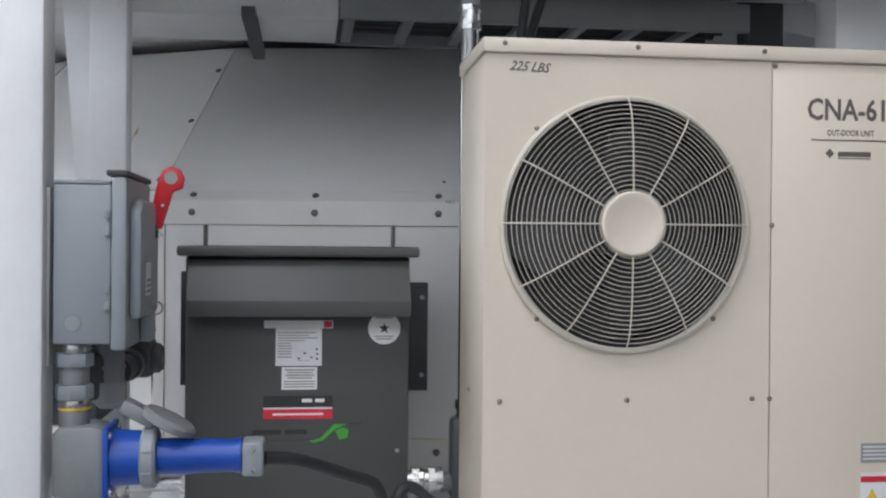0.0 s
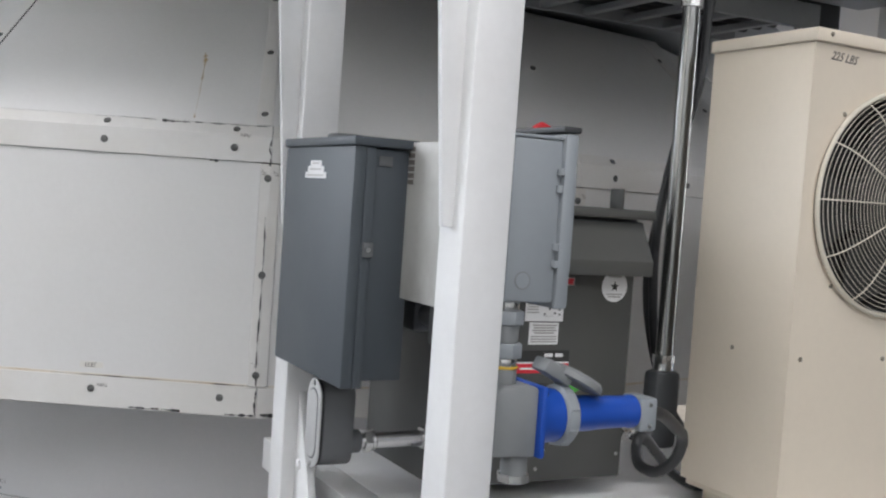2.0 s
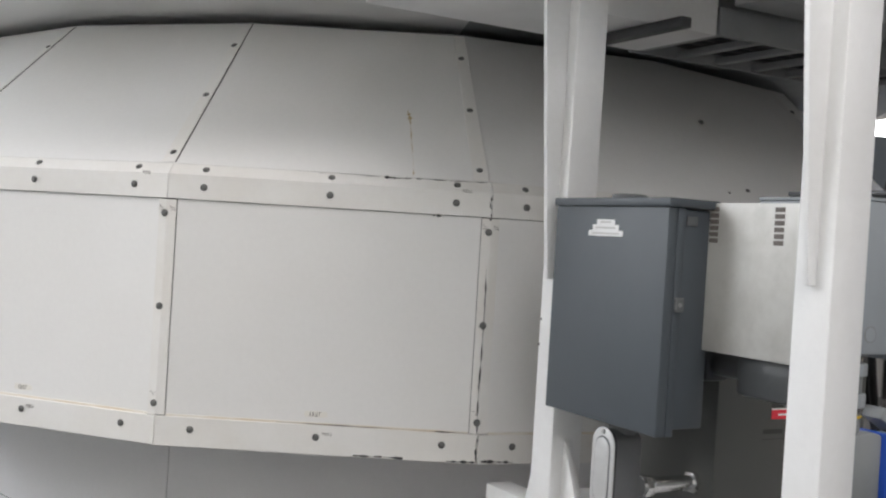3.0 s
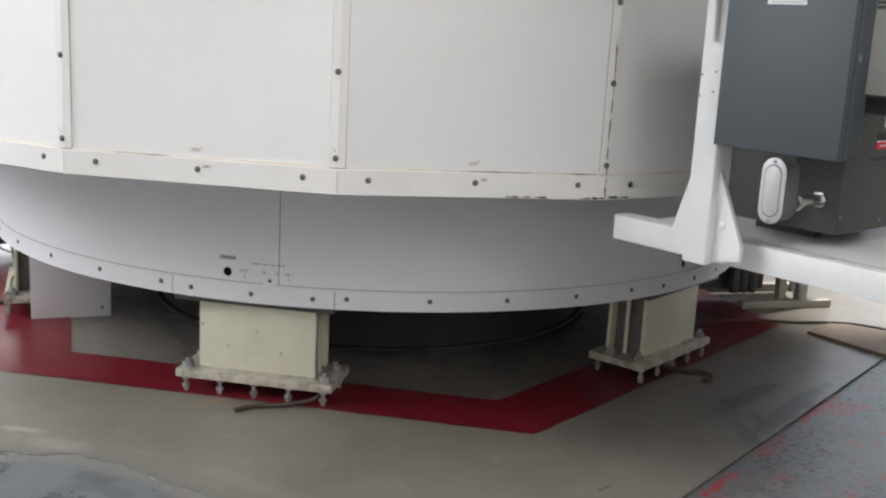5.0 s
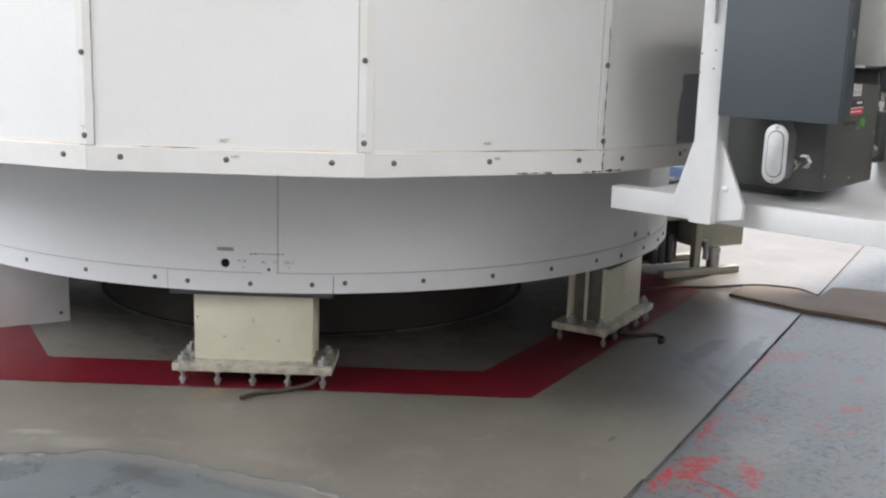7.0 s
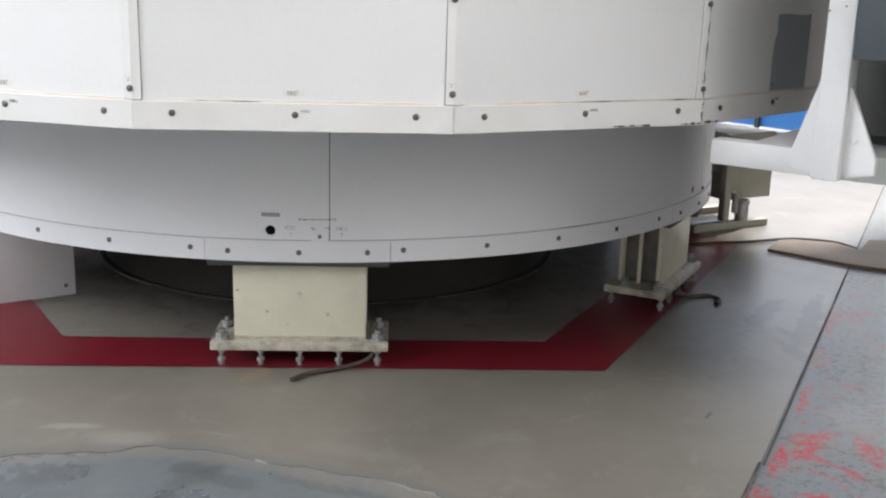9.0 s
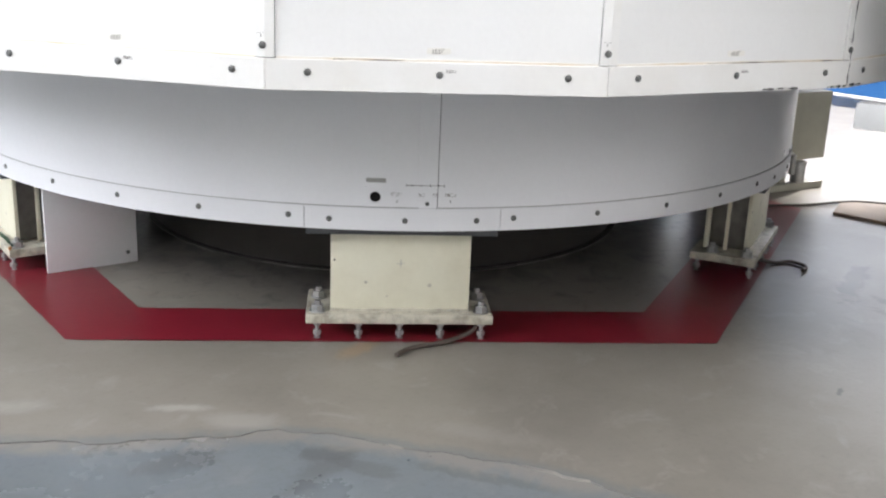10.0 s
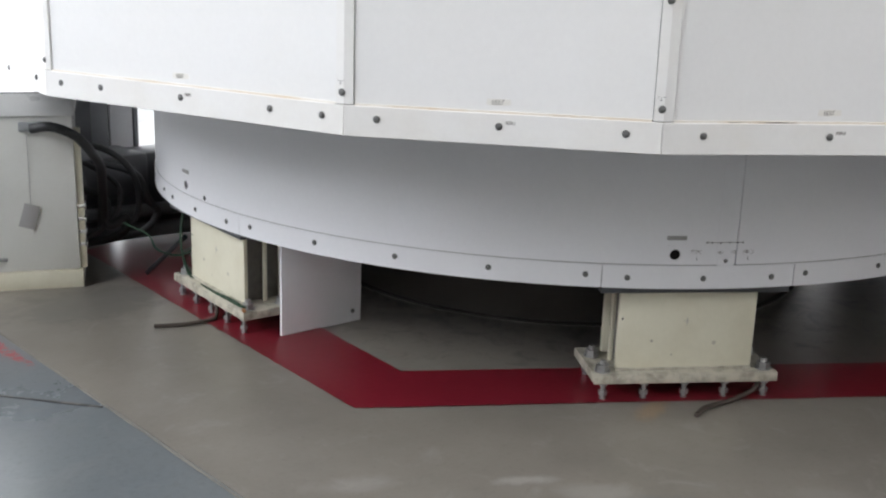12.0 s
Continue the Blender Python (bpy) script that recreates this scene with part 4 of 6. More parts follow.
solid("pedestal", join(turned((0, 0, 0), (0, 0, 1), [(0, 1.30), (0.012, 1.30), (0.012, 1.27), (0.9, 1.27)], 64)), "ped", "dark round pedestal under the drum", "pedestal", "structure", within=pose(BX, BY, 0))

def broken_ring():
    """Scraps of mortar round the pedestal's foot."""
    bm = bmesh.new()
    for i in range(160):
        t0, t1 = radians(2.25 * i), radians(2.25 * (i + 1))
        w = 0.022 * max(0.0, noise.noise(Vector((i * 0.13, 2, 7))) + 0.22)
        if w < 0.001:
            continue
        q = [bm.verts.new((r * math.cos(t), r * math.sin(t), z)) for r, t, z in ((1.312 + w, t0, 0.0045), (1.312 + w, t1, 0.0045), (1.301, t1, 0.007), (1.301, t0, 0.007))]
        bm.faces.new(q)
    return bm


solid("pedestal_kerb", broken_ring(), "edgepale", "broken pale mortar line round the pedestal foot", "kerb", "structure", within=pose(BX, BY, 0))
# ---------------------------------------------------------------- legs
LEG_LABEL = "cream painted steel box leg on a bolted base plate"


def leveling_bolt(x, y, top):
    return join(turned((x, y, 0), (0, 0, 1), [(0, 0.014), (0.006, 0.014), (0.008, 0.008), (0.07, 0.008)], 10),
                turned((x, y, 0.018), (0, 0, 1), [(0, 0.017), (0.018, 0.017)], 6), turned((x, y, 0.055), (0, 0, 1), [(0, 0.016), (0.014, 0.016)], 6))


def top_bolt(x, y, z):
    return join(turned((x, y, z), (0, 0, 1), [(0, 0.030), (0.005, 0.030)], 14), turned((x, y, z + 0.005), (0, 0, 1), [(0, 0.025), (0.022, 0.025)], 6),
                turned((x, y, z + 0.026), (0, 0, 1), [(0, 0.013), (0.016, 0.012)], 10))


def build_leg(m):
    """A leg whose front faces +x, 1.957 m from the axis."""
    ob = thing("support_leg", (1.83, 0, 0), LEG_LABEL, "leg", "legs under the drum")
    F = 1.957
    part("front_plate", box(F - 0.018, F, -0.262, 0.262, 0.104, 0.415, 0.003), "cream", ob)
    part("back_plate", box(F - 0.205, F - 0.187, -0.262, 0.262, 0.104, 0.415, 0.003), "cream", ob)
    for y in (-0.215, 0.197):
        part("side_web", box(F - 0.186, F - 0.019, y, y + 0.018, 0.104, 0.415, 0.002), "webdark", ob)
    for y in (-0.258, 0.246):
        part("stiffener", box(F - 0.112, F - 0.094, y, y + 0.012, 0.104, 0.415, 0.002), "cream", ob)
    part("weld_bead", cable([(F + 0.002, -0.262, 0.106), (F + 0.004, -0.1, 0.1055), (F + 0.003, 0.08, 0.1065), (F + 0.002, 0.262, 0.106)], 0.006, 8, 6), "creamdark", ob)
    part("base_plate", box(F - 0.245, F + 0.052, -0.352, 0.352, 0.066, 0.103, 0.005), "creamdark", ob, "grease-stained cream base plate")
    # the skirt's shade on the top plate is put into its dark colour
    part("top_plate", box(F - 0.25, F + 0.06, -0.352, 0.352, 0.418, 0.442, 0.003), "conduit", ob, "top plate coloured dark for the shade under the skirt")
    part("packing_plate", box(F - 0.06, F + 0.035, -0.335, -0.20, 0.4165, 0.430, 0.002), "chip", ob, "dark packing plate")
    part("packing_plate", box(F - 0.06, F + 0.035, 0.20, 0.335, 0.4165, 0.430, 0.002), "chip", ob, "dark packing plate")
    for y in (-0.31, -0.155, 0.0, 0.155, 0.31):
        part("levelling_bolt", leveling_bolt(F + 0.028, y, 0.07), "zincdull", ob, "dull zinc levelling bolt")
    for y in (-0.31, 0.31):
        part("levelling_bolt", leveling_bolt(F - 0.215, y, 0.07), "zincdull", ob, "dull zinc levelling bolt")
        part("anchor_bolt", top_bolt(F + 0.008, y, 0.103), "zincdull", ob, "dull zinc anchor bolt")
        part("anchor_bolt", top_bolt(F - 0.15, y, 0.103), "zincdull", ob, "dull zinc anchor bolt")
    part("drilled_mark", turned((F, -0.247, 0.302), (1, 0, 0), [(-0.001, 0.004), (0.0008, 0.004)], 10), "ink", ob)
    part("pencil_cross", join(box(F, F + 0.0006, -0.015, 0.015, 0.289, 0.2905), box(F, F + 0.0006, -0.001, 0.001, 0.275, 0.305)), "greyink", ob)
    for y, z, r in ((-0.13, 0.215, 0.006), (0.11, 0.205, 0.008), (-0.05, 0.16, 0.004)):
        part("worn_spot", turned((F, y, z), (1, 0, 0), [(-0.0004, r), (0.0005, r)], 9), "creamdark", ob)
    ob.matrix_world = m @ Matrix.Translation((1.83, 0, 0))
    return ob


def leg_pose(i):
    """Where leg i stands: its front faces away from the axis of the base."""
    return pose(BX, BY, 0, 0, 0, LEG0 + 60 * i) @ pose(0.098, 0, 0)


legs = []
for i in range(6):
    legs.append(build_leg(leg_pose(i)) if not legs else copy_thing(legs[0], leg_pose(i) @ Matrix.Translation((1.83, 0, 0))))

# ---------------------------------------------------------------- platform frame
P = PLATFORM
frame_ob = thing("equipment_platform", (-0.9, -3.3, 0.92), "white painted steel platform frame with deck and corner posts", "platform", within=P)
part("deck", box(-0.809, 1.0, -3.95, -2.78, 0.975, 0.998, 0.002), "frame", frame_ob)
part("side_beam", box(-0.893, -0.81, -3.95, -2.648, 0.912, 0.998, 0.003), "frame", frame_ob)
part("front_beam", box(-0.809, 1.0, -3.95, -3.87, 0.912, 0.974, 0.003), "frame", frame_ob)
part("back_beam", box(-0.809, 1.0, -2.86, -2.78, 0.912, 0.974, 0.003), "frame", frame_ob)
for u0, v0, k0 in ((-1.010, -3.95, 1.66), (-1.005, -3.12, 1.62)):
    part("post", box(u0, u0 + 0.092, v0, v0 + 0.088, 0.922, 2.53, 0.006), "frame", frame_ob)
    part("knee_plate", plate([(u0 + 0.002, k0), (u0 - 0.02, k0), (u0 - 0.09, 2.53), (u0 + 0.002, 2.53)], "y", v0 + 0.036, v0 + 0.05, 0.002), "frame", frame_ob)
    if v0 > -3.5:
        part("foot_gusset", plate([(v0 - 0.10, 1.0), (v0 + 0.001, 1.225), (v0 + 0.001, 0.93), (v0 - 0.10, 0.95)], "x", u0 + 0.035, u0 + 0.055, 0.002), "frame", frame_ob)
    part("foot_gusset", plate([(v0 + 0.085, 1.275), (v0 + 0.165, 1.01), (v0 + 0.165, 0.95), (v0 + 0.085, 0.93)], "x", u0 + 0.035, u0 + 0.055, 0.002), "frame", frame_ob)
for v_, z_ in ((-3.039, 1.516), (-3.09, 1.528), (-3.086, 1.466), (-3.036, 1.451)):
    part("bolt_hole", turned((-1.0045, v_, z_), (-1, 0, 0), [(0, 0.0035), (0.0012, 0.0035)], 8), "ink", frame_ob)
part("gusset_bolt", turned((-0.970, -3.147, 1.053), (-1, 0, 0), [(0, 0.013), (0.004, 0.013), (0.007, 0.007)], 10), "frame", frame_ob)
part("rear_post", box(0.966, 1.116, -3.175, -3.05, 0.998, 2.65, 0.006), "frame", frame_ob)
# dark steel column at the back of the deck
part("dark_column", box(0.834, 0.936, -2.92, -2.815, 0.998, 2.65, 0.004), "steel", frame_ob, "dark upright box")
part("top_beam", box(-0.36, 0.955, -3.12, -2.98, 2.424, 2.57, 0.004), "greysteel", frame_ob, "grey painted overhead beam")
part("overhead_box", box(-1.335, -0.373, -2.93, -2.57, 2.344, 2.487, 0.004), "frame", frame_ob, "white overhead box section")
part("cross_bar", box(-0.632, -0.595, -3.07, -2.42, 2.313, 2.342, 0.003), "steel", frame_ob, "dark steel cross bar")

walk_ob = thing("overhead_walkway", (0.1, -2.9, 2.46), "grey steel walkway plate above the equipment platform", "walkway", within=P_OVERHEAD)
part("floor_plate", box(-1.5, 1.9, -3.72, -2.96, 2.525, 2.54, 0.002), "greysteel", walk_ob)
for v0 in (-3.72, -3.0):
    part("edge_angle", box(-1.5, 1.9, v0, v0 + 0.04, 2.475, 2.524, 0.002), "greysteel", walk_ob)

# overhead cable ladder
ladder = thing("cable_ladder", (0.5, -2.77, 2.3), "dark overhead cable ladder with flat rungs", "cable ladder", within=P_OVERHEAD)
for v0 in (-2.97, -2.585):
    part("rail", box(-0.375, 0.79, v0, v0 + 0.025, 2.30, 2.38, 0.003), "greysteel", ladder)
for i in range(7):
    u0 = -0.362 + 0.165 * i
    part("rung", box(u0, u0 + 0.03, -2.945, -2.585, 2.305, 2.325, 0.002), "greysteel", ladder)
for i in range(5):
    v0 = -2.92 + 0.07 * i
    part("power_cable", cable([(-0.36, v0, 2.342), (0.0, v0 + 0.012, 2.34), (0.5, v0 - 0.01, 2.343), (0.78, v0, 2.341)], 0.015, 8, 4), "rubber", ladder)

# ---------------------------------------------------------------- condensing unit
FV = -3.79
ac = thing("condensing_unit", (0.39, -3.635, 0.998), "beige sheet-metal outdoor condensing unit with round fan grille", "condensing unit", within=P_UNIT)
FC, FR = Vector((0.190, FV, 1.683)), 0.246


def front_with_hole():
    """The front sheet with the round fan opening."""
    u0, u1, z0, z1, seg = -0.09, 0.490, 1.005, 2.012, 64
    bm = bmesh.new()
    outer, inner, back = [], [], []
    for i in range(seg):
        t = 2 * math.pi * i / seg
        c, s = math.cos(t), math.sin(t)
        ku = (u1 - FC.x) / c if c > 1e-9 else ((u0 - FC.x) / c if c < -1e-9 else 1e9)
        kz = (z1 - FC.z) / s if s > 1e-9 else ((z0 - FC.z) / s if s < -1e-9 else 1e9)
        k = min(ku, kz)
        outer.append(bm.verts.new((FC.x + k * c, FV, FC.z + k * s)))
        inner.append(bm.verts.new((FC.x + FR * c, FV, FC.z + FR * s)))
        back.append(bm.verts.new((FC.x + FR * c, FV + 0.012, FC.z + FR * s)))
    for i in range(seg):
        j = (i + 1) % seg
        bm.faces.new((outer[i], outer[j], inner[j], inner[i])), bm.faces.new((inner[i], inner[j], back[j], back[i]))
    for cu, cz in ((u0, z0), (u1, z0), (u0, z1), (u1, z1)):
        q = bm.verts.new((cu, FV, cz))
        near = sorted(outer, key=lambda v: (v.co - q.co).length)[:2]
        bm.faces.new((q, *near))
    return bm


part("fan_panel", front_with_hole(), "beige", ac, smooth=False)
part("service_panel", box(0.4925, 0.87, FV, FV + 0.02, 1.005, 2.012, 0.002), "beige", ac)
part("side_panel", box(-0.09, -0.075, FV + 0.001, -3.48, 1.005, 2.012, 0.0015), "beige", ac)
part("side_panel", box(0.855, 0.87, FV + 0.021, -3.48, 1.005, 2.012, 0.0015), "beige", ac)
part("back_panel", box(-0.075, 0.855, -3.49, -3.48, 1.005, 2.012, 0.001), "beige", ac)
part("top_cover", box(-0.096, 0.876, FV - 0.010, -3.474, 2.013, 2.041, 0.003), "beige", ac)
part("base_rail", box(-0.08, 0.86, FV + 0.01, -3.49, 0.990, 1.006, 0.001), "beige", ac)
for u0 in (-0.02, 0.72):
    part("foot", box(u0, u0 + 0.06, FV + 0.004, -3.485, 0.939, 0.991, 0.002), "beige", ac)
part("fan_box", box(-0.06, 0.49, FV + 0.14, -3.50, 1.10, 2.0, 0.0), "fanblack", ac, "black fan compartment")
shroud = bmesh.new()
rims = [[shroud.verts.new((FC.x + r_ * math.cos(2 * math.pi * i / 48), y_, FC.z + r_ * math.sin(2 * math.pi * i / 48))) for i in range(48)] for r_, y_ in ((FR + 0.001, FV + 0.012), (FR - 0.004, FV + 0.016), (FR - 0.004, FV + 0.139), (FR + 0.001, FV + 0.139))]
for p_, q_ in zip(rims, rims[1:]):
    for i in range(48):
        shroud.faces.new((p_[i], p_[(i + 1) % 48], q_[(i + 1) % 48], q_[i]))
part("fan_shroud", shroud, "fanblack", ac, "black fan shroud")
fan = part("fan", turned(FC + Vector((0, 0.06, 0)), (0, 1, 0), [(0, 0.06), (0.05, 0.06)], 24), "fanblade", ac, "dark grey fan")
for i in range(3):
    bm = plate([(-0.05, 0.05), (0.06, 0.06), (0.14, 0.21), (-0.02, 0.235), (-0.09, 0.16)], "y", 0.0, 0.006, 0.001)
    for v in bm.verts:
        v.co.y += v.co.x * 0.35
    bmesh.ops.transform(bm, matrix=Matrix.Translation(FC + Vector((0, 0.085, 0))) @ Matrix.Rotation(2 * math.pi * i / 3 + 0.4, 4, "Y"), verts=bm.verts)
    part("blade", bm, "fanblade", fan)
grille = part("fan_grille", ring_wire(FC + Vector((0, -0.010, 0)), 0.2465, 0.0055, 96, 8), "beigewire", ac, "pale coated wire fan grille")
n_rings = 20
for i in range(n_rings):
    r = 0.066 + (0.241 - 0.066) * i / (n_rings - 1)
    part("ring_wire", ring_wire(FC + Vector((0, -0.052 + 0.036 * (r / 0.25) ** 4, 0)), r, 0.0008, 72, 5), "beigewire", grille)
for i in range(12):
    t = 2 * math.pi * i / 12
    d = Vector((math.cos(t), 0, math.sin(t)))
    part("spoke", cable([FC + d * 0.05 + Vector((0, -0.055, 0)), FC + d * 0.15 + Vector((0, -0.051, 0)), FC + d * 0.215 + Vector((0, -0.037, 0)), FC + d * 0.25 + Vector((0, -0.012, 0))], 0.0016, 6, 4), "beigewire", grille)
part("hub_disc", turned(FC + Vector((0, -0.047, 0)), (0, -1, 0), [(0, 0.063), (0.010, 0.063), (0.014, 0.059), (0.014, 0.05), (0.012, 0.046)], 40), "beige", grille)


def screw(u, v, z, r=0.006):
    return turned((u, v, z), (0, -1, 0), [(-0.001, r), (0.002, r), (0.0035, r * 0.6)], 10)


for u_, z_ in ((-0.057, 1.338), (0.197, 1.338), (0.455, 1.338), (0.492, 1.338), (0.493, 1.685), (0.497, 2.003), (0.012, 1.868), (0.015, 1.498), (0.372, 1.498)):
    part("screw", screw(u_, FV, z_, 0.0052), "beigescrew", ac)
for v_, z_ in ((-3.62, 1.338),):
    part("screw", turned((-0.09, v_, z_), (-1, 0, 0), [(-0.001, 0.005), (0.002, 0.005), (0.0035, 0.003)], 10), "beigescrew", ac)
for u_ in (-0.054, 0.21, 0.47):
    part("screw", screw(u_, FV - 0.010, 2.030, 0.005), "beigescrew", ac)
part("model_lettering", words("CNA-61", 0.060, facing(0.565, FV - 0.0006, 1.917) @ Matrix.Scale(0.84, 4, (1, 0, 0)), "LEFT", bold=0.0013), "brownink", ac, "brown model lettering")
part("model_lettering", words("OUT-DOOR UNIT", 0.0165, facing(0.608, FV - 0.0006, 1.872) @ Matrix.Scale(0.76, 4, (1, 0, 0)), "LEFT", bold=0.0004), "brownink", ac)
part("print_line", box(0.574, 0.83, FV - 0.0008, FV, 1.8565, 1.859), "brownink", ac)
part("maker_mark", join(plate([(0.605, 1.831), (0.6145, 1.8405), (0.624, 1.831), (0.6145, 1.8215)], "y", FV - 0.0008, FV), box(0.632, 0.702, FV - 0.0008, FV, 1.825, 1.835), box(0.632, 0.702, FV - 0.0008, FV, 1.8205, 1.8222)), "brownink", ac)
part("handwriting", words("225 LBS", 0.026, facing(-0.043, FV - 0.0006, 1.988, 0, -3) @ Matrix.Scale(0.9, 4, (1, 0, 0)), "LEFT", shear=0.4, bold=0.0006), "brownink", ac, "handwritten marker note")
label = part("warning_label", box(0.688, 0.76, FV - 0.001, FV, 1.09, 1.185), "white", ac, "white and red warning label")
part("stripe", box(0.688, 0.76, FV - 0.0016, FV - 0.001, 1.166, 1.178), "redink", label)
part("symbol", plate([(0.70, 1.13), (0.725, 1.13), (0.7125, 1.153)], "y", FV - 0.0016, FV - 0.001), "yellowink", label)
part("printed_text", join(*[box(0.70, 0.752, FV - 0.0016, FV - 0.001, z_, z_ + 0.004) for z_ in (1.10, 1.108, 1.116)]), "ink", label)
plate_ob = part("rating_plate", box(0.688, 0.80, FV - 0.001, FV, 1.205, 1.245), "greyink", ac, "grey printed rating plate")
part("printed_text", join(*[box(0.692, 0.79, FV - 0.0016, FV - 0.001, z_, z_ + 0.003) for z_ in (1.212, 1.22, 1.228, 1.236)]), "white", plate_ob)

# ---------------------------------------------------------------- transformer
TV = -3.395
tr = thing("transformer", (-0.455, -3.2, 0.998), "dark grey ventilated dry-type transformer cabinet with printed labels", "transformer", within=P_TRANSFORMER)
part("body", box(-0.708, -0.205, TV, -3.0, 1.004, 1.628, 0.004), "tgrey", tr)
part("roof", box(-0.724, -0.186, TV - 0.045, -2.985, 1.629, 1.652, 0.006), "tgrey", tr)
part("hood", plate([(TV - 0.001, 1.625), (TV - 0.022, 1.622), (TV - 0.072, 1.532), (TV - 0.072, 1.497), (TV - 0.066, 1.497), (TV - 0.001, 1.53)], "x", -0.70, -0.208, 0.002), "tgrey", tr, "sloping vent hood")
for u0 in (-0.57, -0.34):
    part("foot", box(u0, u0 + 0.05, -3.25, -3.03, 0.9575, 1.003, 0.002), "steel", tr, "dark steel foot rail")
for u0 in (-0.672, -0.243):
    part("lifting_lug", box(u0, u0 + 0.006, TV + 0.02, TV + 0.07, 1.652, 1.70, 0.001), "tgrey", tr)
part("side_bracket", box(-0.757, -0.7085, -3.06, -3.05, 1.294, 1.585, 0.002), "steel", tr, "dark steel side bracket")
part("bracket_bolt", turned((-0.735, -3.06, 1.325), (0, -1, 0), [(0, 0.006), (0.004, 0.006)], 8), "zincdull", tr)
part("side_channel", box(-0.204, -0.135, -3.165, -3.15, 1.29, 1.563, 0.002), "steel", tr, "dark steel side channel")
for z_ in (1.33, 1.525):
    part("channel_bolt", turned((-0.150, -3.165, z_), (0, -1, 0), [(0, 0.006), (0.004, 0.006)], 8), "zincdull", tr)
for u_, z_ in ((-0.695, 1.06), (-0.22, 1.06), (-0.23, 1.185), (-0.45, 1.035)):
    part("screw", screw(u_, TV, z_, 0.005), "zincdull", tr)
L = TV - 0.001
lab = part("rating_label", join(box(-0.508, -0.404, L, TV, 1.381, 1.466), box(-0.534, -0.379, L, TV, 1.4665, 1.484)), "white", tr, "white and red printed rating label")
part("printed_text", join(*[box(-0.503, -0.503 + w_, L - 0.0006, L, z_, z_ + 0.0025) for z_, w_ in ((1.455, 0.085), (1.449, 0.07), (1.443, 0.09), (1.437, 0.06), (1.431, 0.03), (1.425, 0.03), (1.419, 0.032), (1.413, 0.03), (1.407, 0.03), (1.40, 0.031))]), "greyink", lab)
part("diagram", join(*[box(u_, u_ + 0.005, L - 0.0006, L, z_, z_ + 0.004) for u_, z_ in ((-0.445, 1.408), (-0.458, 1.396), (-0.43, 1.398), (-0.417, 1.406), (-0.418, 1.417), (-0.417, 1.395))], *[box(-0.46, -0.43, L - 0.0006, L, 1.393, 1.3935)]), "ink", lab)
part("red_square", box(-0.40, -0.381, L - 0.0006, L, 1.468, 1.4825), "redink", lab)
lab = part("notice_label", box(-0.494, -0.414, L, TV, 1.327, 1.378), "white", tr)
part("printed_text", join(*[box(-0.489, -0.419, L - 0.0006, L, z_, z_ + 0.003) for z_ in (1.332, 1.338, 1.344)], *[box(-0.486 + d_, -0.42 - d_, L - 0.0006, L, z_, z_ + 0.0035) for z_, d_ in ((1.352, 0.006), (1.358, 0.0), (1.364, 0.004), (1.370, 0.0))]), "greyink", lab)
lab = part("maker_sign", box(-0.534, -0.379, L, TV, 1.2605, 1.313), "ink", tr, "black, white and red maker's sign")
part("red_field", box(-0.534, -0.379, L - 0.0006, L, 1.2605, 1.283), "redink", lab)
part("white_rule", box(-0.534, -0.379, L - 0.0008, L, 1.283, 1.2865), "white", lab)
part("printed_text", join(box(-0.513, -0.40, L - 0.001, L, 1.269, 1.2735), box(-0.448, -0.425, L - 0.001, L, 1.298, 1.306), box(-0.418, -0.397, L - 0.001, L, 1.298, 1.306)), "white", lab)
sign = part("series_sign", join(box(-0.561, -0.415, L + 0.0004, TV, 1.212, 1.2134), box(-0.37, -0.312, L + 0.0004, TV, 1.2475, 1.249), box(-0.558, -0.494, L + 0.0004, TV, 1.2255, 1.2365), box(-0.486, -0.436, L + 0.0004, TV, 1.2255, 1.2365)), "ink", tr, "dark print with a green leaf mark")
part("leaf_mark", join(plate([(-0.432, 1.210), (-0.405, 1.216), (-0.375, 1.247), (-0.345, 1.248), (-0.372, 1.236), (-0.398, 1.212), (-0.42, 1.205)], "y", L, TV),
                       plate([(-0.372, 1.232), (-0.356, 1.240), (-0.341, 1.234), (-0.345, 1.216), (-0.362, 1.212)], "y", L, TV)), "greensign", sign)
star = part("round_seal", turned((-0.262, TV, 1.466), (0, -1, 0), [(0, 0.037), (0.001, 0.037)], 36), "white", tr, "white round seal with a star")
points = []
for i in range(10):
    r = 0.013 if i % 2 == 0 else 0.0055
    t = math.pi / 2 + i * math.pi / 5
    points.append((-0.262 + r * math.cos(t), 1.466 + r * math.sin(t)))
part("star", plate(points, "y", L - 0.0006, L), "ink", star)
part("printed_text", join(box(-0.282, -0.242, L - 0.0006, L, 1.488, 1.493), box(-0.285, -0.239, L - 0.0006, L, 1.446, 1.449), box(-0.28, -0.244, L - 0.0006, L, 1.44, 1.443)), "greyink", star)

# ---------------------------------------------------------------- switchgear on the platform's posts
alu = thing("mounting_sheet", (-0.869, -3.5, 1.44), "stained mill-finish aluminium mounting sheet with stencilled print", "metal sheet", within=P_SHEET)
part("sheet", box(-0.872, -0.866, -3.925, -3.03, 1.442, 1.762, 0.0008), "alu", alu)
for v0 in (-3.56, -3.745):
    part("stencil_bar", join(*[box(-0.8728, -0.872, v0, v0 + 0.026, z_, z_ + 0.0095) for z_ in (1.744, 1.7305, 1.717, 1.7035, 1.69, 1.6765)]), "brownink", alu)

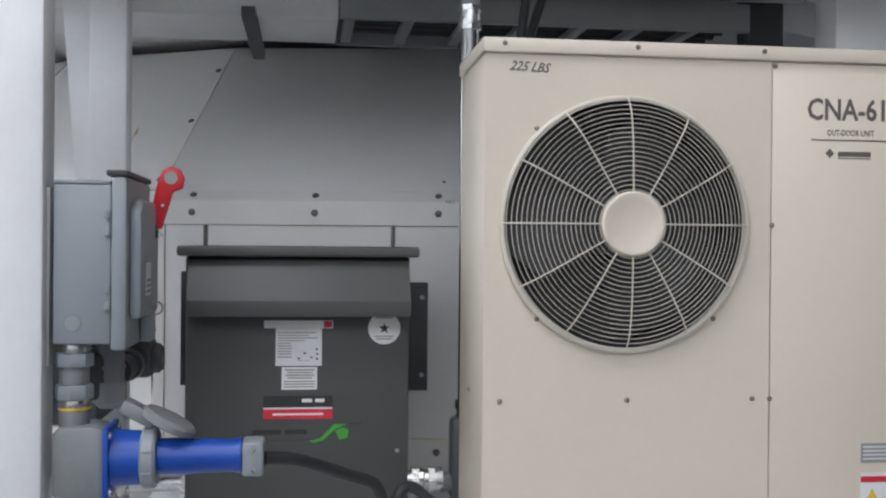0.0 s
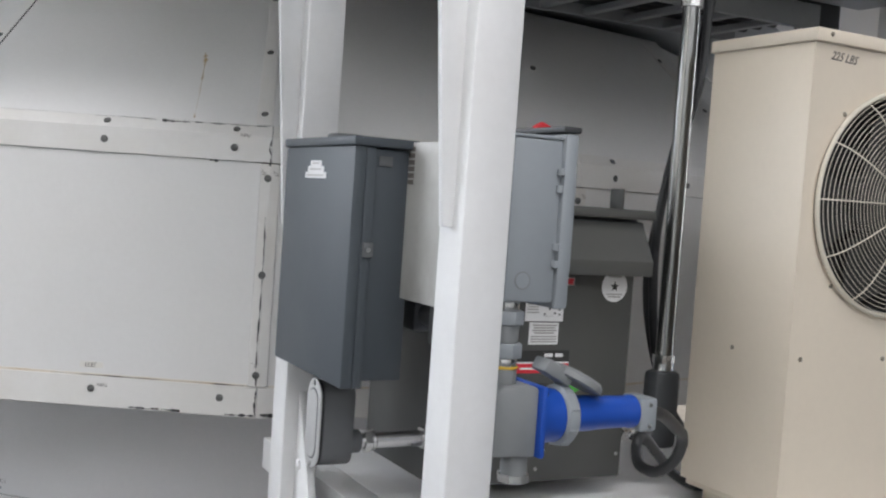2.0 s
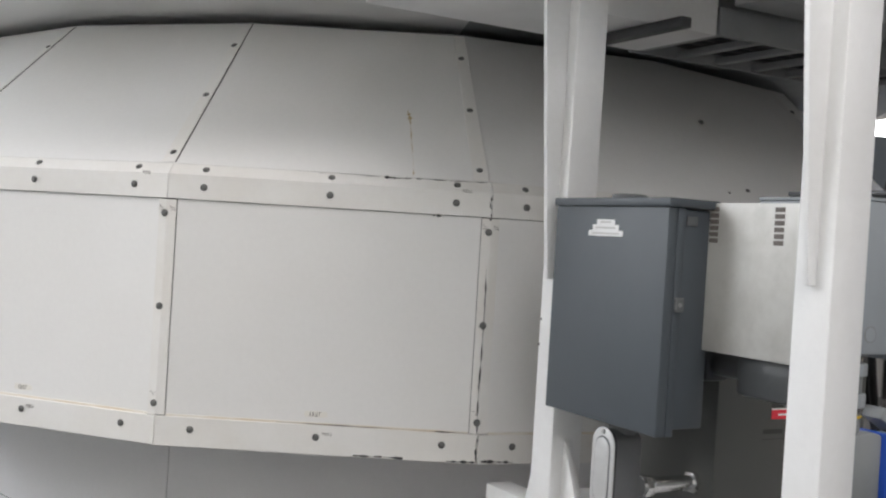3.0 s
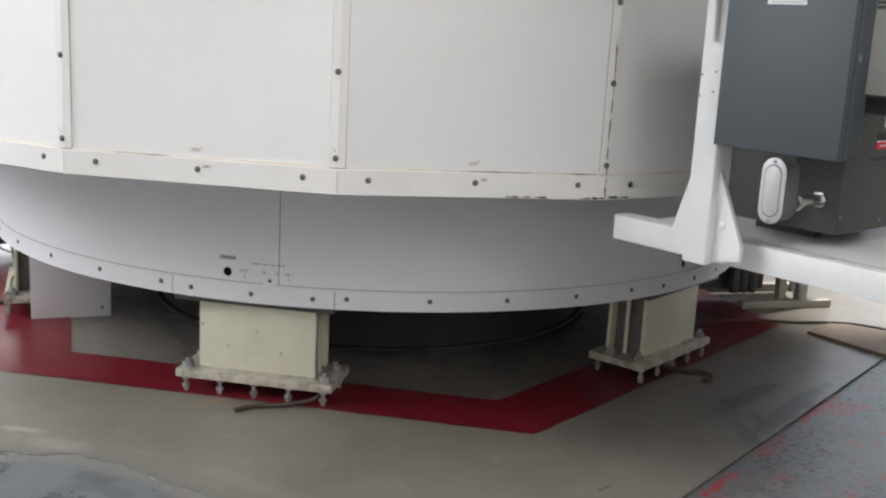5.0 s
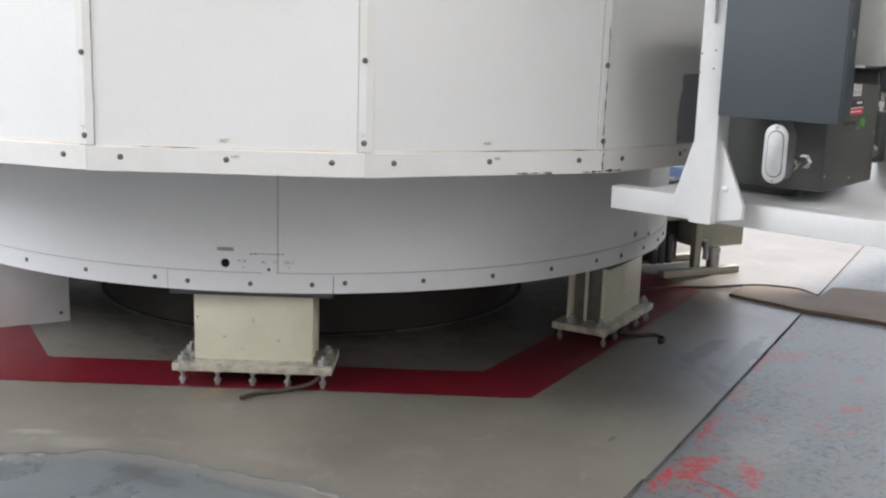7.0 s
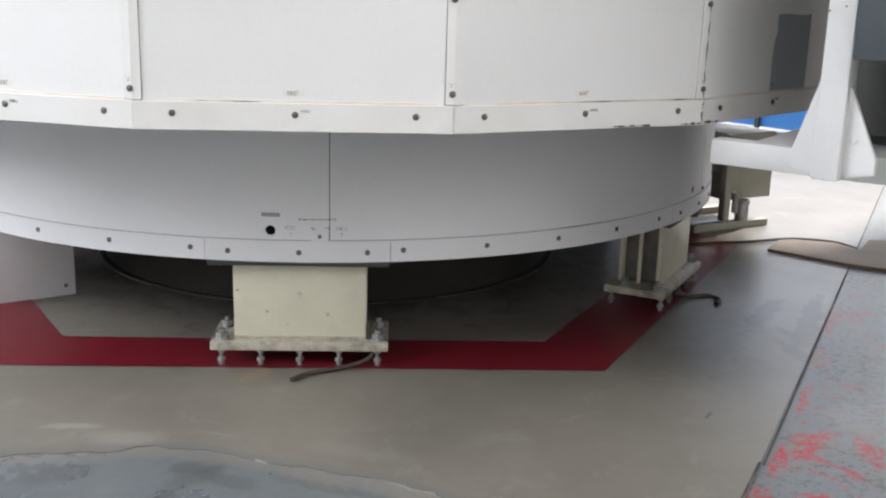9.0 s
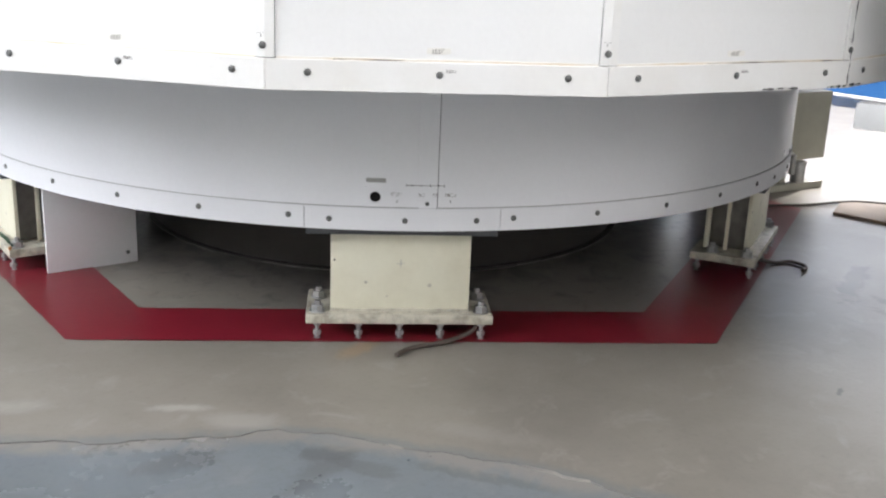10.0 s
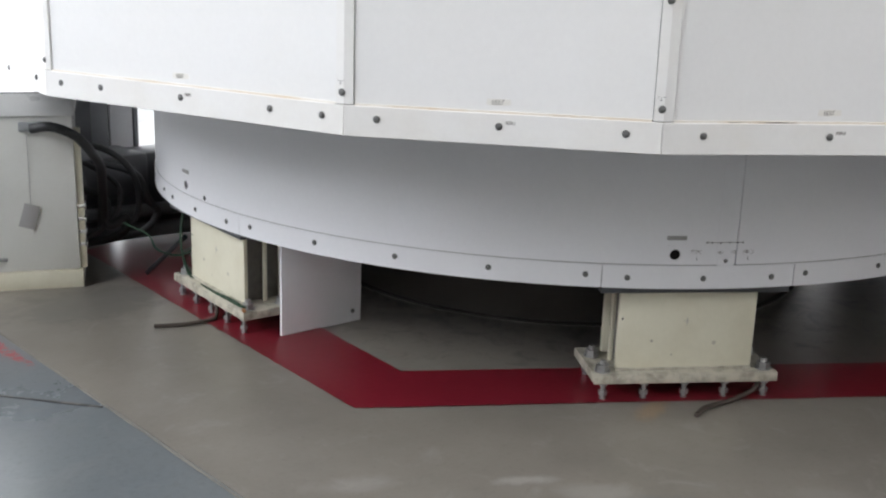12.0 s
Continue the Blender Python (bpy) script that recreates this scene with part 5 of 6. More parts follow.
sw = thing("disconnect_switch", (-0.95, -3.34, 1.27), "slate grey enamelled disconnect box with a hinged cover", "switch box", within=P_BOX)
part("body", box(-0.985, -0.874, -3.535, -3.14, 1.275, 1.750, 0.004), "dgrey", sw)
part("cover", plate([(-3.545, 1.262), (-3.135, 1.262), (-3.135, 1.752), (-3.545, 1.752)], "x", -1.012, -0.986, 0.003), "dgrey", sw)
part("cover_lip", box(-0.986, -0.965, -3.5455, -3.5355, 1.262, 1.752, 0.002), "dgrey", sw)
part("rain_cap", box(-1.016, -0.872, -3.552, -3.128, 1.753, 1.772, 0.004), "dgrey", sw)
part("top_hub", turned((-0.945, -3.33, 1.772), (0, 0, 1), [(0, 0.042), (0.008, 0.042), (0.012, 0.036), (0.013, 0.01)], 24), "cdark", sw)
part("hasp", box(-0.984, -0.962, -3.553, -3.546, 1.53, 1.56, 0.002), "cdark", sw)
part("hasp_hole", turned((-0.973, -3.553, 1.545), (0, -1, 0), [(-0.001, 0.005), (0.0008, 0.005)], 12), "zincdull", sw)
part("cover_hook", box(-0.955, -0.925, -3.539, -3.536, 1.715, 1.735, 0.001), "cdark", sw)
lab = part("instruction_label", plate([(-3.395, 1.684), (-3.27, 1.684), (-3.27, 1.697), (-3.285, 1.697), (-3.285, 1.710), (-3.30, 1.710), (-3.30, 1.722), (-3.365, 1.722), (-3.365, 1.710), (-3.38, 1.710), (-3.38, 1.697), (-3.395, 1.697)], "x", -1.0135, -1.012), "white", sw, "white stepped paper label")
part("printed_text", join(*[box(-1.0142, -1.0135, -3.333 - w_, -3.333 + w_, z_, z_ + 0.004) for z_, w_ in ((1.688, 0.05), (1.701, 0.036), (1.714, 0.02))]), "paleink", lab)

body = thing("conduit_elbow", (-0.98, -3.364, 1.07), "dark cast conduit elbow body with a bright cover plate", "conduit fitting", within=P_ELBOW)


def capsule(v, z0, z1, r, u0, u1, bevel=0.003, seg=12):
    pts = [(v + r * math.cos(math.pi * i / seg), z1 - r + r * math.sin(math.pi * i / seg)) for i in range(seg + 1)]
    pts += [(v - r * math.cos(math.pi * i / seg), z0 + r - r * math.sin(math.pi * i / seg)) for i in range(seg + 1)]
    return plate(pts, "x", u0, u1, bevel)


part("housing", capsule(-3.364, 1.072, 1.262, 0.036, -1.0, -0.925, 0.006), "cdark", body)
part("gasket", capsule(-3.364, 1.070, 1.264, 0.039, -1.006, -1.001, 0.001), "rubber", body)
part("cover_plate", capsule(-3.364, 1.068, 1.266, 0.041, -1.0115, -1.0065, 0.002), "alloy", body, "bright zinc cover plate")
part("cover_groove", capsule(-3.364, 1.088, 1.246, 0.0285, -1.0120, -1.0115, 0), "cdark", body, "dark groove round the dome")
part("cover_dome", capsule(-3.364, 1.092, 1.242, 0.026, -1.0145, -1.0115, 0.002), "alloy", body)
for z_ in (1.078, 1.256):
    part("screw", turned((-1.0115, -3.364, z_), (-1, 0, 0), [(0, 0.006), (0.003, 0.006), (0.004, 0.003)], 10), "zincdull", body)
part("neck", rod((-0.955, -3.364, 1.25), (-0.955, -3.364, 1.285), 0.03, 20), "cdark", body)
part("side_hub", turned((-0.93, -3.364, 1.122), (1, 0, 0), [(0, 0.026), (0.03, 0.026), (0.032, 0.022)], 24), "cdark", body)


def compression_fitting(p, axis, length, r):
    """A short bright conduit piece with two hexagon nuts."""
    p, axis = Vector(p), Vector(axis)
    return join(turned(p, axis, [(0, r), (length, r)], 20), turned(p + axis * 0.012, axis, [(0, r * 1.45), (0.016, r * 1.45)], 6), turned(p + axis * 0.031, axis, [(0, r * 1.25), (0.006, r * 1.3), (0.01, r * 1.1)], 20),
                turned(p + axis * (length - 0.034), axis, [(0, r * 1.45), (0.016, r * 1.45)], 6), turned(p + axis * (length - 0.014), axis, [(0, r * 1.3), (0.014, r * 1.3)], 20))


part("nipple", compression_fitting((-0.90, -3.364, 1.122), (1, 0, 0), 0.192, 0.0185), "zinc", body, "bright zinc conduit nipple")

enc = thing("safety_switch", (-0.81, -3.79, 1.45), "light grey enamelled safety switch with a red lever handle", "switch box", within=P_SWITCH)
part("body", box(-0.8655, -0.768, -3.925, -3.665, 1.458, 1.738, 0.004), "lgrey", enc)
part("lid", box(-0.767, -0.740, -3.932, -3.658, 1.447, 1.752, 0.006), "lgrey", enc)
part("lid_dome", plate([(-3.905, 1.50), (-3.69, 1.50), (-3.69, 1.69), (-3.72, 1.715), (-3.88, 1.715), (-3.905, 1.69)], "x", -0.741, -0.718, 0.01), "lgrey", enc)
part("top_rim", box(-0.8655, -0.769, -3.926, -3.664, 1.7385, 1.745, 0.002), "lgrey", enc)
part("drip_edge", box(-0.775, -0.738, -3.935, -3.655, 1.7525, 1.763, 0.003), "steel", enc)
for z_ in (1.685, 1.655, 1.555, 1.525):
    part("hinge", rod((-0.772, -3.929, z_ - 0.006), (-0.772, -3.929, z_ + 0.006), 0.006, 10), "lgrey", enc)
part("knockout", turned((-0.832, -3.925, 1.495), (0, -1, 0), [(-0.0004, 0.016), (0.0006, 0.016)], 28), "cgrey", enc)
part("knockout", turned((-0.832, -3.9256, 1.495), (0, -1, 0), [(0, 0.013), (0.0006, 0.013)], 28), "lgrey", enc)
latch = part("latch", box(-0.738, -0.716, -3.79, -3.74, 1.45, 1.51, 0.004), "lgrey", enc)
part("latch_ring", ring_wire((-0.712, -3.765, 1.512), 0.012, 0.002, 20, 6), "zincdull", latch)
lab = part("danger_label", box(-0.7178, -0.717, -3.86, -3.80, 1.54, 1.60), "white", enc, "small printed warning label")
part("printed_text", join(*[box(-0.717, -0.7164, -3.855, -3.805, z_, z_ + 0.005) for z_ in (1.545, 1.555, 1.565)]), "greyink", lab)


def lever():
    """The red lever: a flat bar with a round eye, leaning outwards."""
    bm = plate([(-0.735, 1.665), (-0.708, 1.662), (-0.686, 1.735), (-0.668, 1.742), (-0.664, 1.762), (-0.672, 1.778), (-0.69, 1.785), (-0.706, 1.777), (-0.714, 1.758)], "y", -3.735, -3.720, 0.003)
    return bm


lv = part("lever_handle", lever(), "red", enc, "red plastic lever handle")
part("lever_eye", turned((-0.690, -3.7355, 1.762), (0, -1, 0), [(0, 0.0125), (0.0008, 0.0125)], 20), "greyink", lv)
part("lever_rivet", turned((-0.705, -3.7355, 1.708), (0, -1, 0), [(0, 0.004), (0.002, 0.003)], 10), "zinc", lv)
part("lever_pivot", box(-0.745, -0.715, -3.74, -3.715, 1.645, 1.672, 0.003), "steel", enc)

# hub, nipple and bushing between the switch and the inlet box
hub = thing("conduit_nipple", (-0.836, -3.885, 1.33), "stacked grey conduit hub, locknuts and bright bushing", "conduit fitting", within=P_SWITCH)
HX, HY = -0.836, -3.885
for name, z0, z1, r, seg, mat in (("hub", 1.440, 1.457, 0.024, 20, "zinc"), ("locknut", 1.416, 1.440, 0.0335, 8, "lgrey"), ("pipe", 1.384, 1.416, 0.026, 24, "cgrey"), ("locknut", 1.358, 1.384, 0.0335, 8, "lgrey"),
                                  ("bushing", 1.343, 1.358, 0.026, 24, "zinc"), ("seal_ring", 1.339, 1.343, 0.0285, 24, "yellowink"), ("collar", 1.309, 1.339, 0.0265, 24, "cgrey")):
    part(name, rod((HX, HY, z0), (HX, HY, z1), r, seg, bevel=0.002), mat, hub)

inlet = thing("inlet_box", (-0.82, -3.88, 1.19), "grey cast inlet box with a blue pin-and-sleeve plug", "electrical inlet", within=P_SWITCH)
part("box_body", plate([(-0.866, 1.19), (-0.779, 1.186), (-0.779, 1.308), (-0.80, 1.314), (-0.855, 1.312), (-0.866, 1.302)], "y", -3.925, -3.835, 0.006), "cgrey", inlet)
part("flange", box(-0.779, -0.768, -3.937, -3.823, 1.186, 1.312, 0.004), "blue", inlet, "blue plastic flange")
for v_ in (-3.925, -3.835):
    for z_ in (1.2, 1.298):
        part("flange_screw", turned((-0.768, v_, z_), (1, 0, 0), [(0, 0.007), (0.004, 0.006), (0.005, 0.003)], 10), "zinc", inlet)
PZ, PV = 1.250, -3.878
part("socket", turned((-0.768, PV, PZ), (1, 0, 0), [(0, 0.052), (0.012, 0.050), (0.055, 0.0475), (0.07, 0.0475)], 32), "blue", inlet, "blue plastic socket")
part("locking_ring", turned((-0.718, PV, PZ), (1, 0, 0), [(0, 0.050), (0.004, 0.055), (0.022, 0.055), (0.027, 0.051)], 32), "lgrey", inlet, "grey locking ring")
for i in range(9):
    t = 2 * math.pi * i / 9
    part("grip_rib", rod((-0.713, PV + 0.055 * math.cos(t), PZ + 0.055 * math.sin(t)), (-0.697, PV + 0.055 * math.cos(t), PZ + 0.055 * math.sin(t)), 0.003, 6), "lgrey", inlet)
flap = turned((0, 0, 0), (0, 0, 1), [(0, 0.046), (0.003, 0.052), (0.013, 0.052), (0.019, 0.046), (0.02, 0.02)], 32)
bmesh.ops.transform(flap, matrix=Matrix.Translation((-0.677, PV, 1.306)) @ Matrix.Rotation(radians(28), 4, "Y"), verts=flap.verts)
part("flip_cover", flap, "cgrey", inlet, "grey spring flip cover")
hinge = box(-0.035, 0.03, -0.024, 0.024, -0.012, 0.014, 0.005)
bmesh.ops.transform(hinge, matrix=Matrix.Translation((-0.722, PV, 1.328)) @ Matrix.Rotation(radians(28), 4, "Y"), verts=hinge.verts)
part("cover_hinge", hinge, "cgrey", inlet)
plug = thing("power_plug", (-0.6, PV, 1.22), "blue industrial plug with a grey clamp and black cable", "plug", within=P_SWITCH)
part("shell", turned((-0.692, PV, PZ + 0.001), (1, 0, 0), [(0, 0.033), (0.05, 0.033), (0.066, 0.031), (0.135, 0.0295), (0.142, 0.0315), (0.15, 0.0315)], 32), "blue", plug)
part("clamp", box(-0.541, -0.502, PV - 0.030, PV + 0.034, 1.217, 1.280, 0.006), "lgrey", plug, "grey cord clamp")
for z_ in (1.228, 1.268):
    part("clamp_screw", turned((-0.521, PV - 0.030, z_), (0, -1, 0), [(0, 0.005), (0.003, 0.004)], 10), "zinc", plug)
part("clamp_slot", box(-0.545, -0.541, PV - 0.02, PV + 0.02, 1.225, 1.272, 0.001), "ink", plug)
part("cord", cable([(-0.502, -3.879, 1.245), (-0.443, -3.85, 1.235), (-0.346, -3.782, 1.19), (-0.295, -3.743, 1.164), (-0.277, -3.723, 1.134), (-0.271, -3.694, 1.092), (-0.276, -3.645, 1.058), (-0.266, -3.577, 1.055), (-0.232, -3.519, 1.072), (-0.212, -3.499, 1.095), (-0.183, -3.489, 1.092), (-0.139, -3.48, 1.053), (-0.061, -3.46, 0.99), (0.046, -3.441, 0.948), (0.211, -3.421, 0.948)], 0.0125, 12), "rubber", plug, "black rubber cord")
part("under_bushing", rod((-0.80, -3.89, 1.150), (-0.80, -3.89, 1.19), 0.024, 18, bevel=0.002), "cgrey", inlet)
part("under_nut", rod((-0.80, -3.89, 1.138), (-0.80, -3.89, 1.152), 0.029, 8), "zinc", inlet)

# conduit between the disconnect and the safety switch
link_ob = thing("conduit_run", (-0.80, -3.6, 1.35), "dark grey conduit run with an elbow under the switches", "conduit", within=P_SWITCH)
part("pipe", rod((-0.79, -3.48, 1.385), (-0.79, -3.72, 1.385), 0.026, 22), "conduit", link_ob)
part("coupling", turned((-0.79, -3.60, 1.385), (0, -1, 0), [(0, 0.031), (0.03, 0.031)], 22), "conduit", link_ob)
part("coupling_ring", turned((-0.79, -3.60, 1.385), (0, -1, 0), [(0, 0.033), (0.003, 0.033)], 22), "zincdull", link_ob)
part("elbow", box(-0.825, -0.755, -3.505, -3.43, 1.345, 1.43, 0.012), "conduit", link_ob)
part("elbow_cap", turned((-0.757, -3.468, 1.385), (1, 0, 0), [(0, 0.033), (0.012, 0.033), (0.02, 0.025)], 24), "conduit", link_ob)
part("elbow_body", box(-0.852, -0.802, -3.775, -3.615, 1.335, 1.428, 0.014), "conduit", link_ob)
part("riser", rod((-0.80, -3.745, 1.36), (-0.80, -3.745, 1.458), 0.027, 22), "cgrey", link_ob)
part("riser_band", rod((-0.80, -3.745, 1.395), (-0.80, -3.745, 1.401), 0.0295, 22), "cgrey", link_ob)
part("pull_elbow", turned((-0.80, -3.745, 1.32), (0, 0, 1), [(0, 0.02), (0.012, 0.032), (0.05, 0.032)], 22), "cgrey", link_ob)

# ---------------------------------------------------------------- vertical conduit by the transformer
cond = thing("vertical_conduit", (-0.066, -3.36, 1.06), "bright galvanised vertical conduit with a dark elbow fitting", "conduit", within=P_CONDUIT)
part("tube", rod((-0.064, -3.36, 1.27), (-0.064, -3.36, 2.30), 0.0215, 28), "tubesteel", cond)
part("top_coupling", join(rod((-0.064, -3.36, 2.165), (-0.064, -3.36, 2.185), 0.0275, 8), rod((-0.064, -3.36, 2.185), (-0.064, -3.36, 2.21), 0.0245, 20), rod((-0.064, -3.36, 2.21), (-0.064, -3.36, 2.222), 0.0285, 8)), "zinc", cond)
part("top_sleeve", rod((-0.064, -3.36, 2.222), (-0.064, -3.36, 2.42), 0.0225, 20), "cgrey", cond)
part("lower_coupling", join(rod((-0.064, -3.36, 1.275), (-0.064, -3.36, 1.296), 0.028, 8), rod((-0.064, -3.36, 1.258), (-0.064, -3.36, 1.275), 0.025, 20)), "zinc", cond)
part("elbow_body", box(-0.104, -0.024, -3.39, -3.33, 1.060, 1.258, 0.016), "conduit", cond)
part("elbow_hub", rod((-0.128, -3.36, 1.103), (-0.10, -3.36, 1.103), 0.023, 22, bevel=0.002), "cdark", cond)
part("nipple", compression_fitting((-0.206, -3.36, 1.112), (1, 0, 0), 0.084, 0.021), "zinc", cond)
for k, (u_, v_) in enumerate(((-0.02, -3.28), (0.005, -3.25))):
    ob = solid("hanging_cable", cable([(0.10 + 0.05 * k, v_ + 0.05, 2.30), (0.05, v_, 2.0), (u_ - 0.02, v_, 1.7), (u_ - 0.03 - 0.02 * k, v_, 1.45), (u_ + 0.02, v_, 1.2), (u_ + 0.14, v_, 1.03)], 0.012, 8), "rubber",
               "black rubber cable hanging behind the conduit", "cable", group="hanging cables", within=P_CONDUIT, base=(u_, v_, 1.03))

# ---------------------------------------------------------------- things on the floor
lp = thing("loose_panel", (0, 0, 0), "loose white sheet panel standing under the skirt", "panel", within=pose(-2.248, 6.356, 0.0, 0, 0, -6.4))
part("sheet", box(-0.2, 0.2, -0.008, 0.008, 0.0, 0.455, 0.002), "skirt", lp)
part("bolt", turned((0.155, -0.008, 0.05), (0, -1, 0), [(-0.001, 0.009), (0.004, 0.009), (0.006, 0.004)], 10), "bolt", lp)
part("bolt", turned((-0.17, -0.008, 0.41), (0, -1, 0), [(-0.001, 0.007), (0.003, 0.007), (0.004, 0.003)], 10), "bolt", lp)


solid("floor_board", slab([(1.54, 4.845), (1.612, 4.388), (1.767, 3.999), (1.95, 3.1), (2.75, 3.45), (2.443, 4.424), (2.286, 4.607), (1.992, 4.502), (2.03, 4.692), (1.899, 4.881), (1.797, 4.935)], -0.004, 0.017, 0.002),
      "wood", "flat brown hardboard sheet with a cut corner on the floor", "board", smooth=False)

HOSE = "brown greasy hose end lying by the leg"
for i, ends in ((0, [(1.965, 0.31, 0.09), (1.99, 0.27, 0.03), (2.044, 0.16, 0.01), (2.104, 0.04, 0.01), (2.169, -0.016, 0.01)]),
                (1, [(1.99, -0.10, 0.04), (2.06, -0.01, 0.01), (2.12, 0.05, 0.01), (2.19, 0.02, 0.01), (2.205, -0.03, 0.01), (2.196, -0.07, 0.01)]),
                (5, [(1.97, -0.02, 0.04), (2.013, -0.095, 0.012), (2.074, -0.108, 0.01), (2.173, -0.097, 0.01), (2.277, -0.056, 0.01)])):
    ends = [(x, -y if i == 5 else y, z) for x, y, z in ends]
    solid("hose_end", cable(ends, 0.009, 8), "hose", HOSE, "hose", group="hoses by the legs", within=leg_pose(i))
for k, r_ in enumerate((0.006, 0.005)):
    solid("earth_wire", cable([(1.99, 0.33 - 0.05 * k, 0.12), (1.98, 0.2, 0.104 + 0.012 * k), (1.985, 0.0, 0.107), (1.97, -0.25, 0.106), (1.99, -0.30, 0.25), (1.96, -0.33, 0.41)], r_, 6), "green",
          "thin green wire along the leg's base plate", "wire", group="green wires", within=leg_pose(5))

solid("earth_wire", cable([(-2.60, 7.38, 0.32), (-2.537, 7.27, 0.275), (-2.515, 7.23, 0.209), (-2.42, 7.19, 0.175), (-2.345, 7.12, 0.235), (-2.335, 7.09, 0.312), (-2.33, 7.03, 0.42)], 0.005, 6), "green",
      "thin green wire looping beside the leg", "wire", group="green wires")
solid("wire_lug", turned((2.0, 0.335, 0.112), (0.3, 1, 0.1), [(0, 0.008), (0.02, 0.009), (0.03, 0.005)], 8), "copper", "bare copper wire end on the base plate", "wire", within=leg_pose(5))

# service stand beyond the platform
stand = thing("service_stand", (1.869, 5.376, 0), "cream steel stand with dark cylinders on a grey base channel", "stand", within=Matrix())
S = pose(1.869, 5.376, 0, 0, 0, -12) @ Matrix.Scale(1.045, 4)


def spart(name, bm, mat, label=""):
    bmesh.ops.transform(bm, matrix=S, verts=bm.verts)
    return part(name, bm, mat, stand, label)


spart("base_channel", box(-0.30, 0.30, -0.06, 0.0, 0.0, 0.045, 0.004), "shadedcream")
spart("base_channel", box(-0.30, 0.30, 0.34, 0.40, 0.0, 0.045, 0.004), "shadedcream")
spart("rear_plate", box(-0.5, 0.0, 0.22, 0.25, 0.05, 0.58, 0.004), "steel", "dark steel back plate")
spart("upright", box(-0.05, 0.0, -0.03, 0.02, 0.045, 0.58, 0.004), "shadedcream")
spart("cabinet", box(0.0, 0.38, 0.02, 0.36, 0.165, 0.58, 0.006), "shadedcream")
spart("junction_box", box(0.025, 0.065, -0.015, 0.019, 0.17, 0.225, 0.004), "cabinet", "small white junction box")
for x_ in (-0.25, -0.19, -0.13):
    spart("cylinder", rod((x_, 0.14, 0.05), (x_, 0.14, 0.24), 0.028, 18, bevel=0.006), "steel", "dark steel cylinder")
spart("pipe", rod((-0.45, 0.08, 0.36), (0.0, 0.08, 0.36), 0.02, 14), "zincdull")
spart("pipe", rod((-0.45, 0.1, 0.46), (0.0, 0.1, 0.46), 0.02, 14), "zincdull")
spart("valve", join(rod((0.10, -0.03, 0.045), (0.10, -0.03, 0.15), 0.042, 16, bevel=0.004), rod((0.10, -0.03, 0.15), (0.10, -0.03, 0.175), 0.046, 16), rod((0.03, -0.04, 0.10), (0.03, -0.04, 0.22), 0.02, 12)), "zincdull")
solid("floor_hose", cable([(0.963, 5.309, 0.008), (1.122, 5.249, 0.008), (1.389, 5.16, 0.008), (1.6, 5.048, 0.008), (1.814, 4.955, 0.012), (1.926, 4.896, 0.012), (2.013, 4.791, 0.012), (2.053, 4.685, 0.012), (2.009, 4.535, 0.012)], 0.008, 8), "hose", "brown hose lying across the floor", "hose")
fence = thing("blue_barrier", (6.45, 8.3, 0), "bright blue sheet barrier far across the hall", "barrier")
part("sheet", plate([(6.3, 0.02), (12.5, 0.02), (12.5, 0.62), (6.3, 0.62)], "x", 6.44, 6.46), "bluewall", fence)
for y_ in (6.5, 8.1, 9.7, 11.3):
    part("post", box(6.39, 6.43, y_, y_ + 0.05, 0, 0.16), "steel", fence)
    part("post_sleeve", box(6.385, 6.435, y_ - 0.005, y_ + 0.055, 0.162, 0.70), "frame", fence, "white post sleeve")

# electrical cabinet and dark machinery beyond the legs
K = pose(-2.743, 7.539, 0, 0, 0, -28) @ Matrix.Scale(1.016, 4)
cab = thing("floor_cabinet", (-3.2, 7.5, 0), "cream steel floor cabinet with a black cable at its side", "cabinet")


def kpart(name, bm, mat, parent, label=""):
    bmesh.ops.transform(bm, matrix=K, verts=bm.verts)
    return part(name, bm, mat, parent, label)


kpart("plinth", box(-0.9, 0.012, -0.012, 0.42, 0.0, 0.085, 0.004), "cream", cab, "cream plinth")
kpart("body", box(-0.9, 0.0, 0.0, 0.42, 0.087, 0.80, 0.006), "cabinet", cab)
kpart("top_cover", plate([(-0.015, 0.801), (0.43, 0.801), (0.42, 0.885), (0.12, 0.885)], "x", -0.92, 0.01, 0.004), "coveralloy", cab, "silvery sloping top cover")
kpart("cover_slot", box(-0.75, -0.10, 0.124, 0.134, 0.882, 0.889, 0.001), "ink", cab, "dark slot in the cover")
kpart("cable_clamp", box(-0.225, -0.085, -0.035, -0.001, 0.735, 0.775, 0.005), "cgrey", cab)
tilted = box(-0.035, 0.035, -0.008, -0.004, -0.055, 0.055, 0.001)
bmesh.ops.transform(tilted, matrix=pose(-0.205, 0, 0.345) @ Matrix.Rotation(radians(17), 4, "Y"), verts=tilted.verts)
tag = kpart("paper_tag", tilted, "greyink", cab, "grey hanging tag")
kpart("tag_string", rod((-0.196, -0.006, 0.395), (-0.195, -0.006, 0.735), 0.0015, 5), "greyink", tag)
for i in range(4):
    kpart("gland", rod((0.0, 0.04, 0.20 + 0.06 * i), (0.038, 0.04, 0.20 + 0.06 * i), 0.022, 12, bevel=0.003), "zinc", cab)
kpart("side_rail", box(0.001, 0.03, 0.02, 0.05, 0.088, 0.74, 0.002), "cream", cab)
kpart("door_handle", box(-0.37, -0.31, -0.012, -0.001, 0.14, 0.155, 0.003), "zincdull", cab)
BACK = pose(0.085, 0.085, 0)
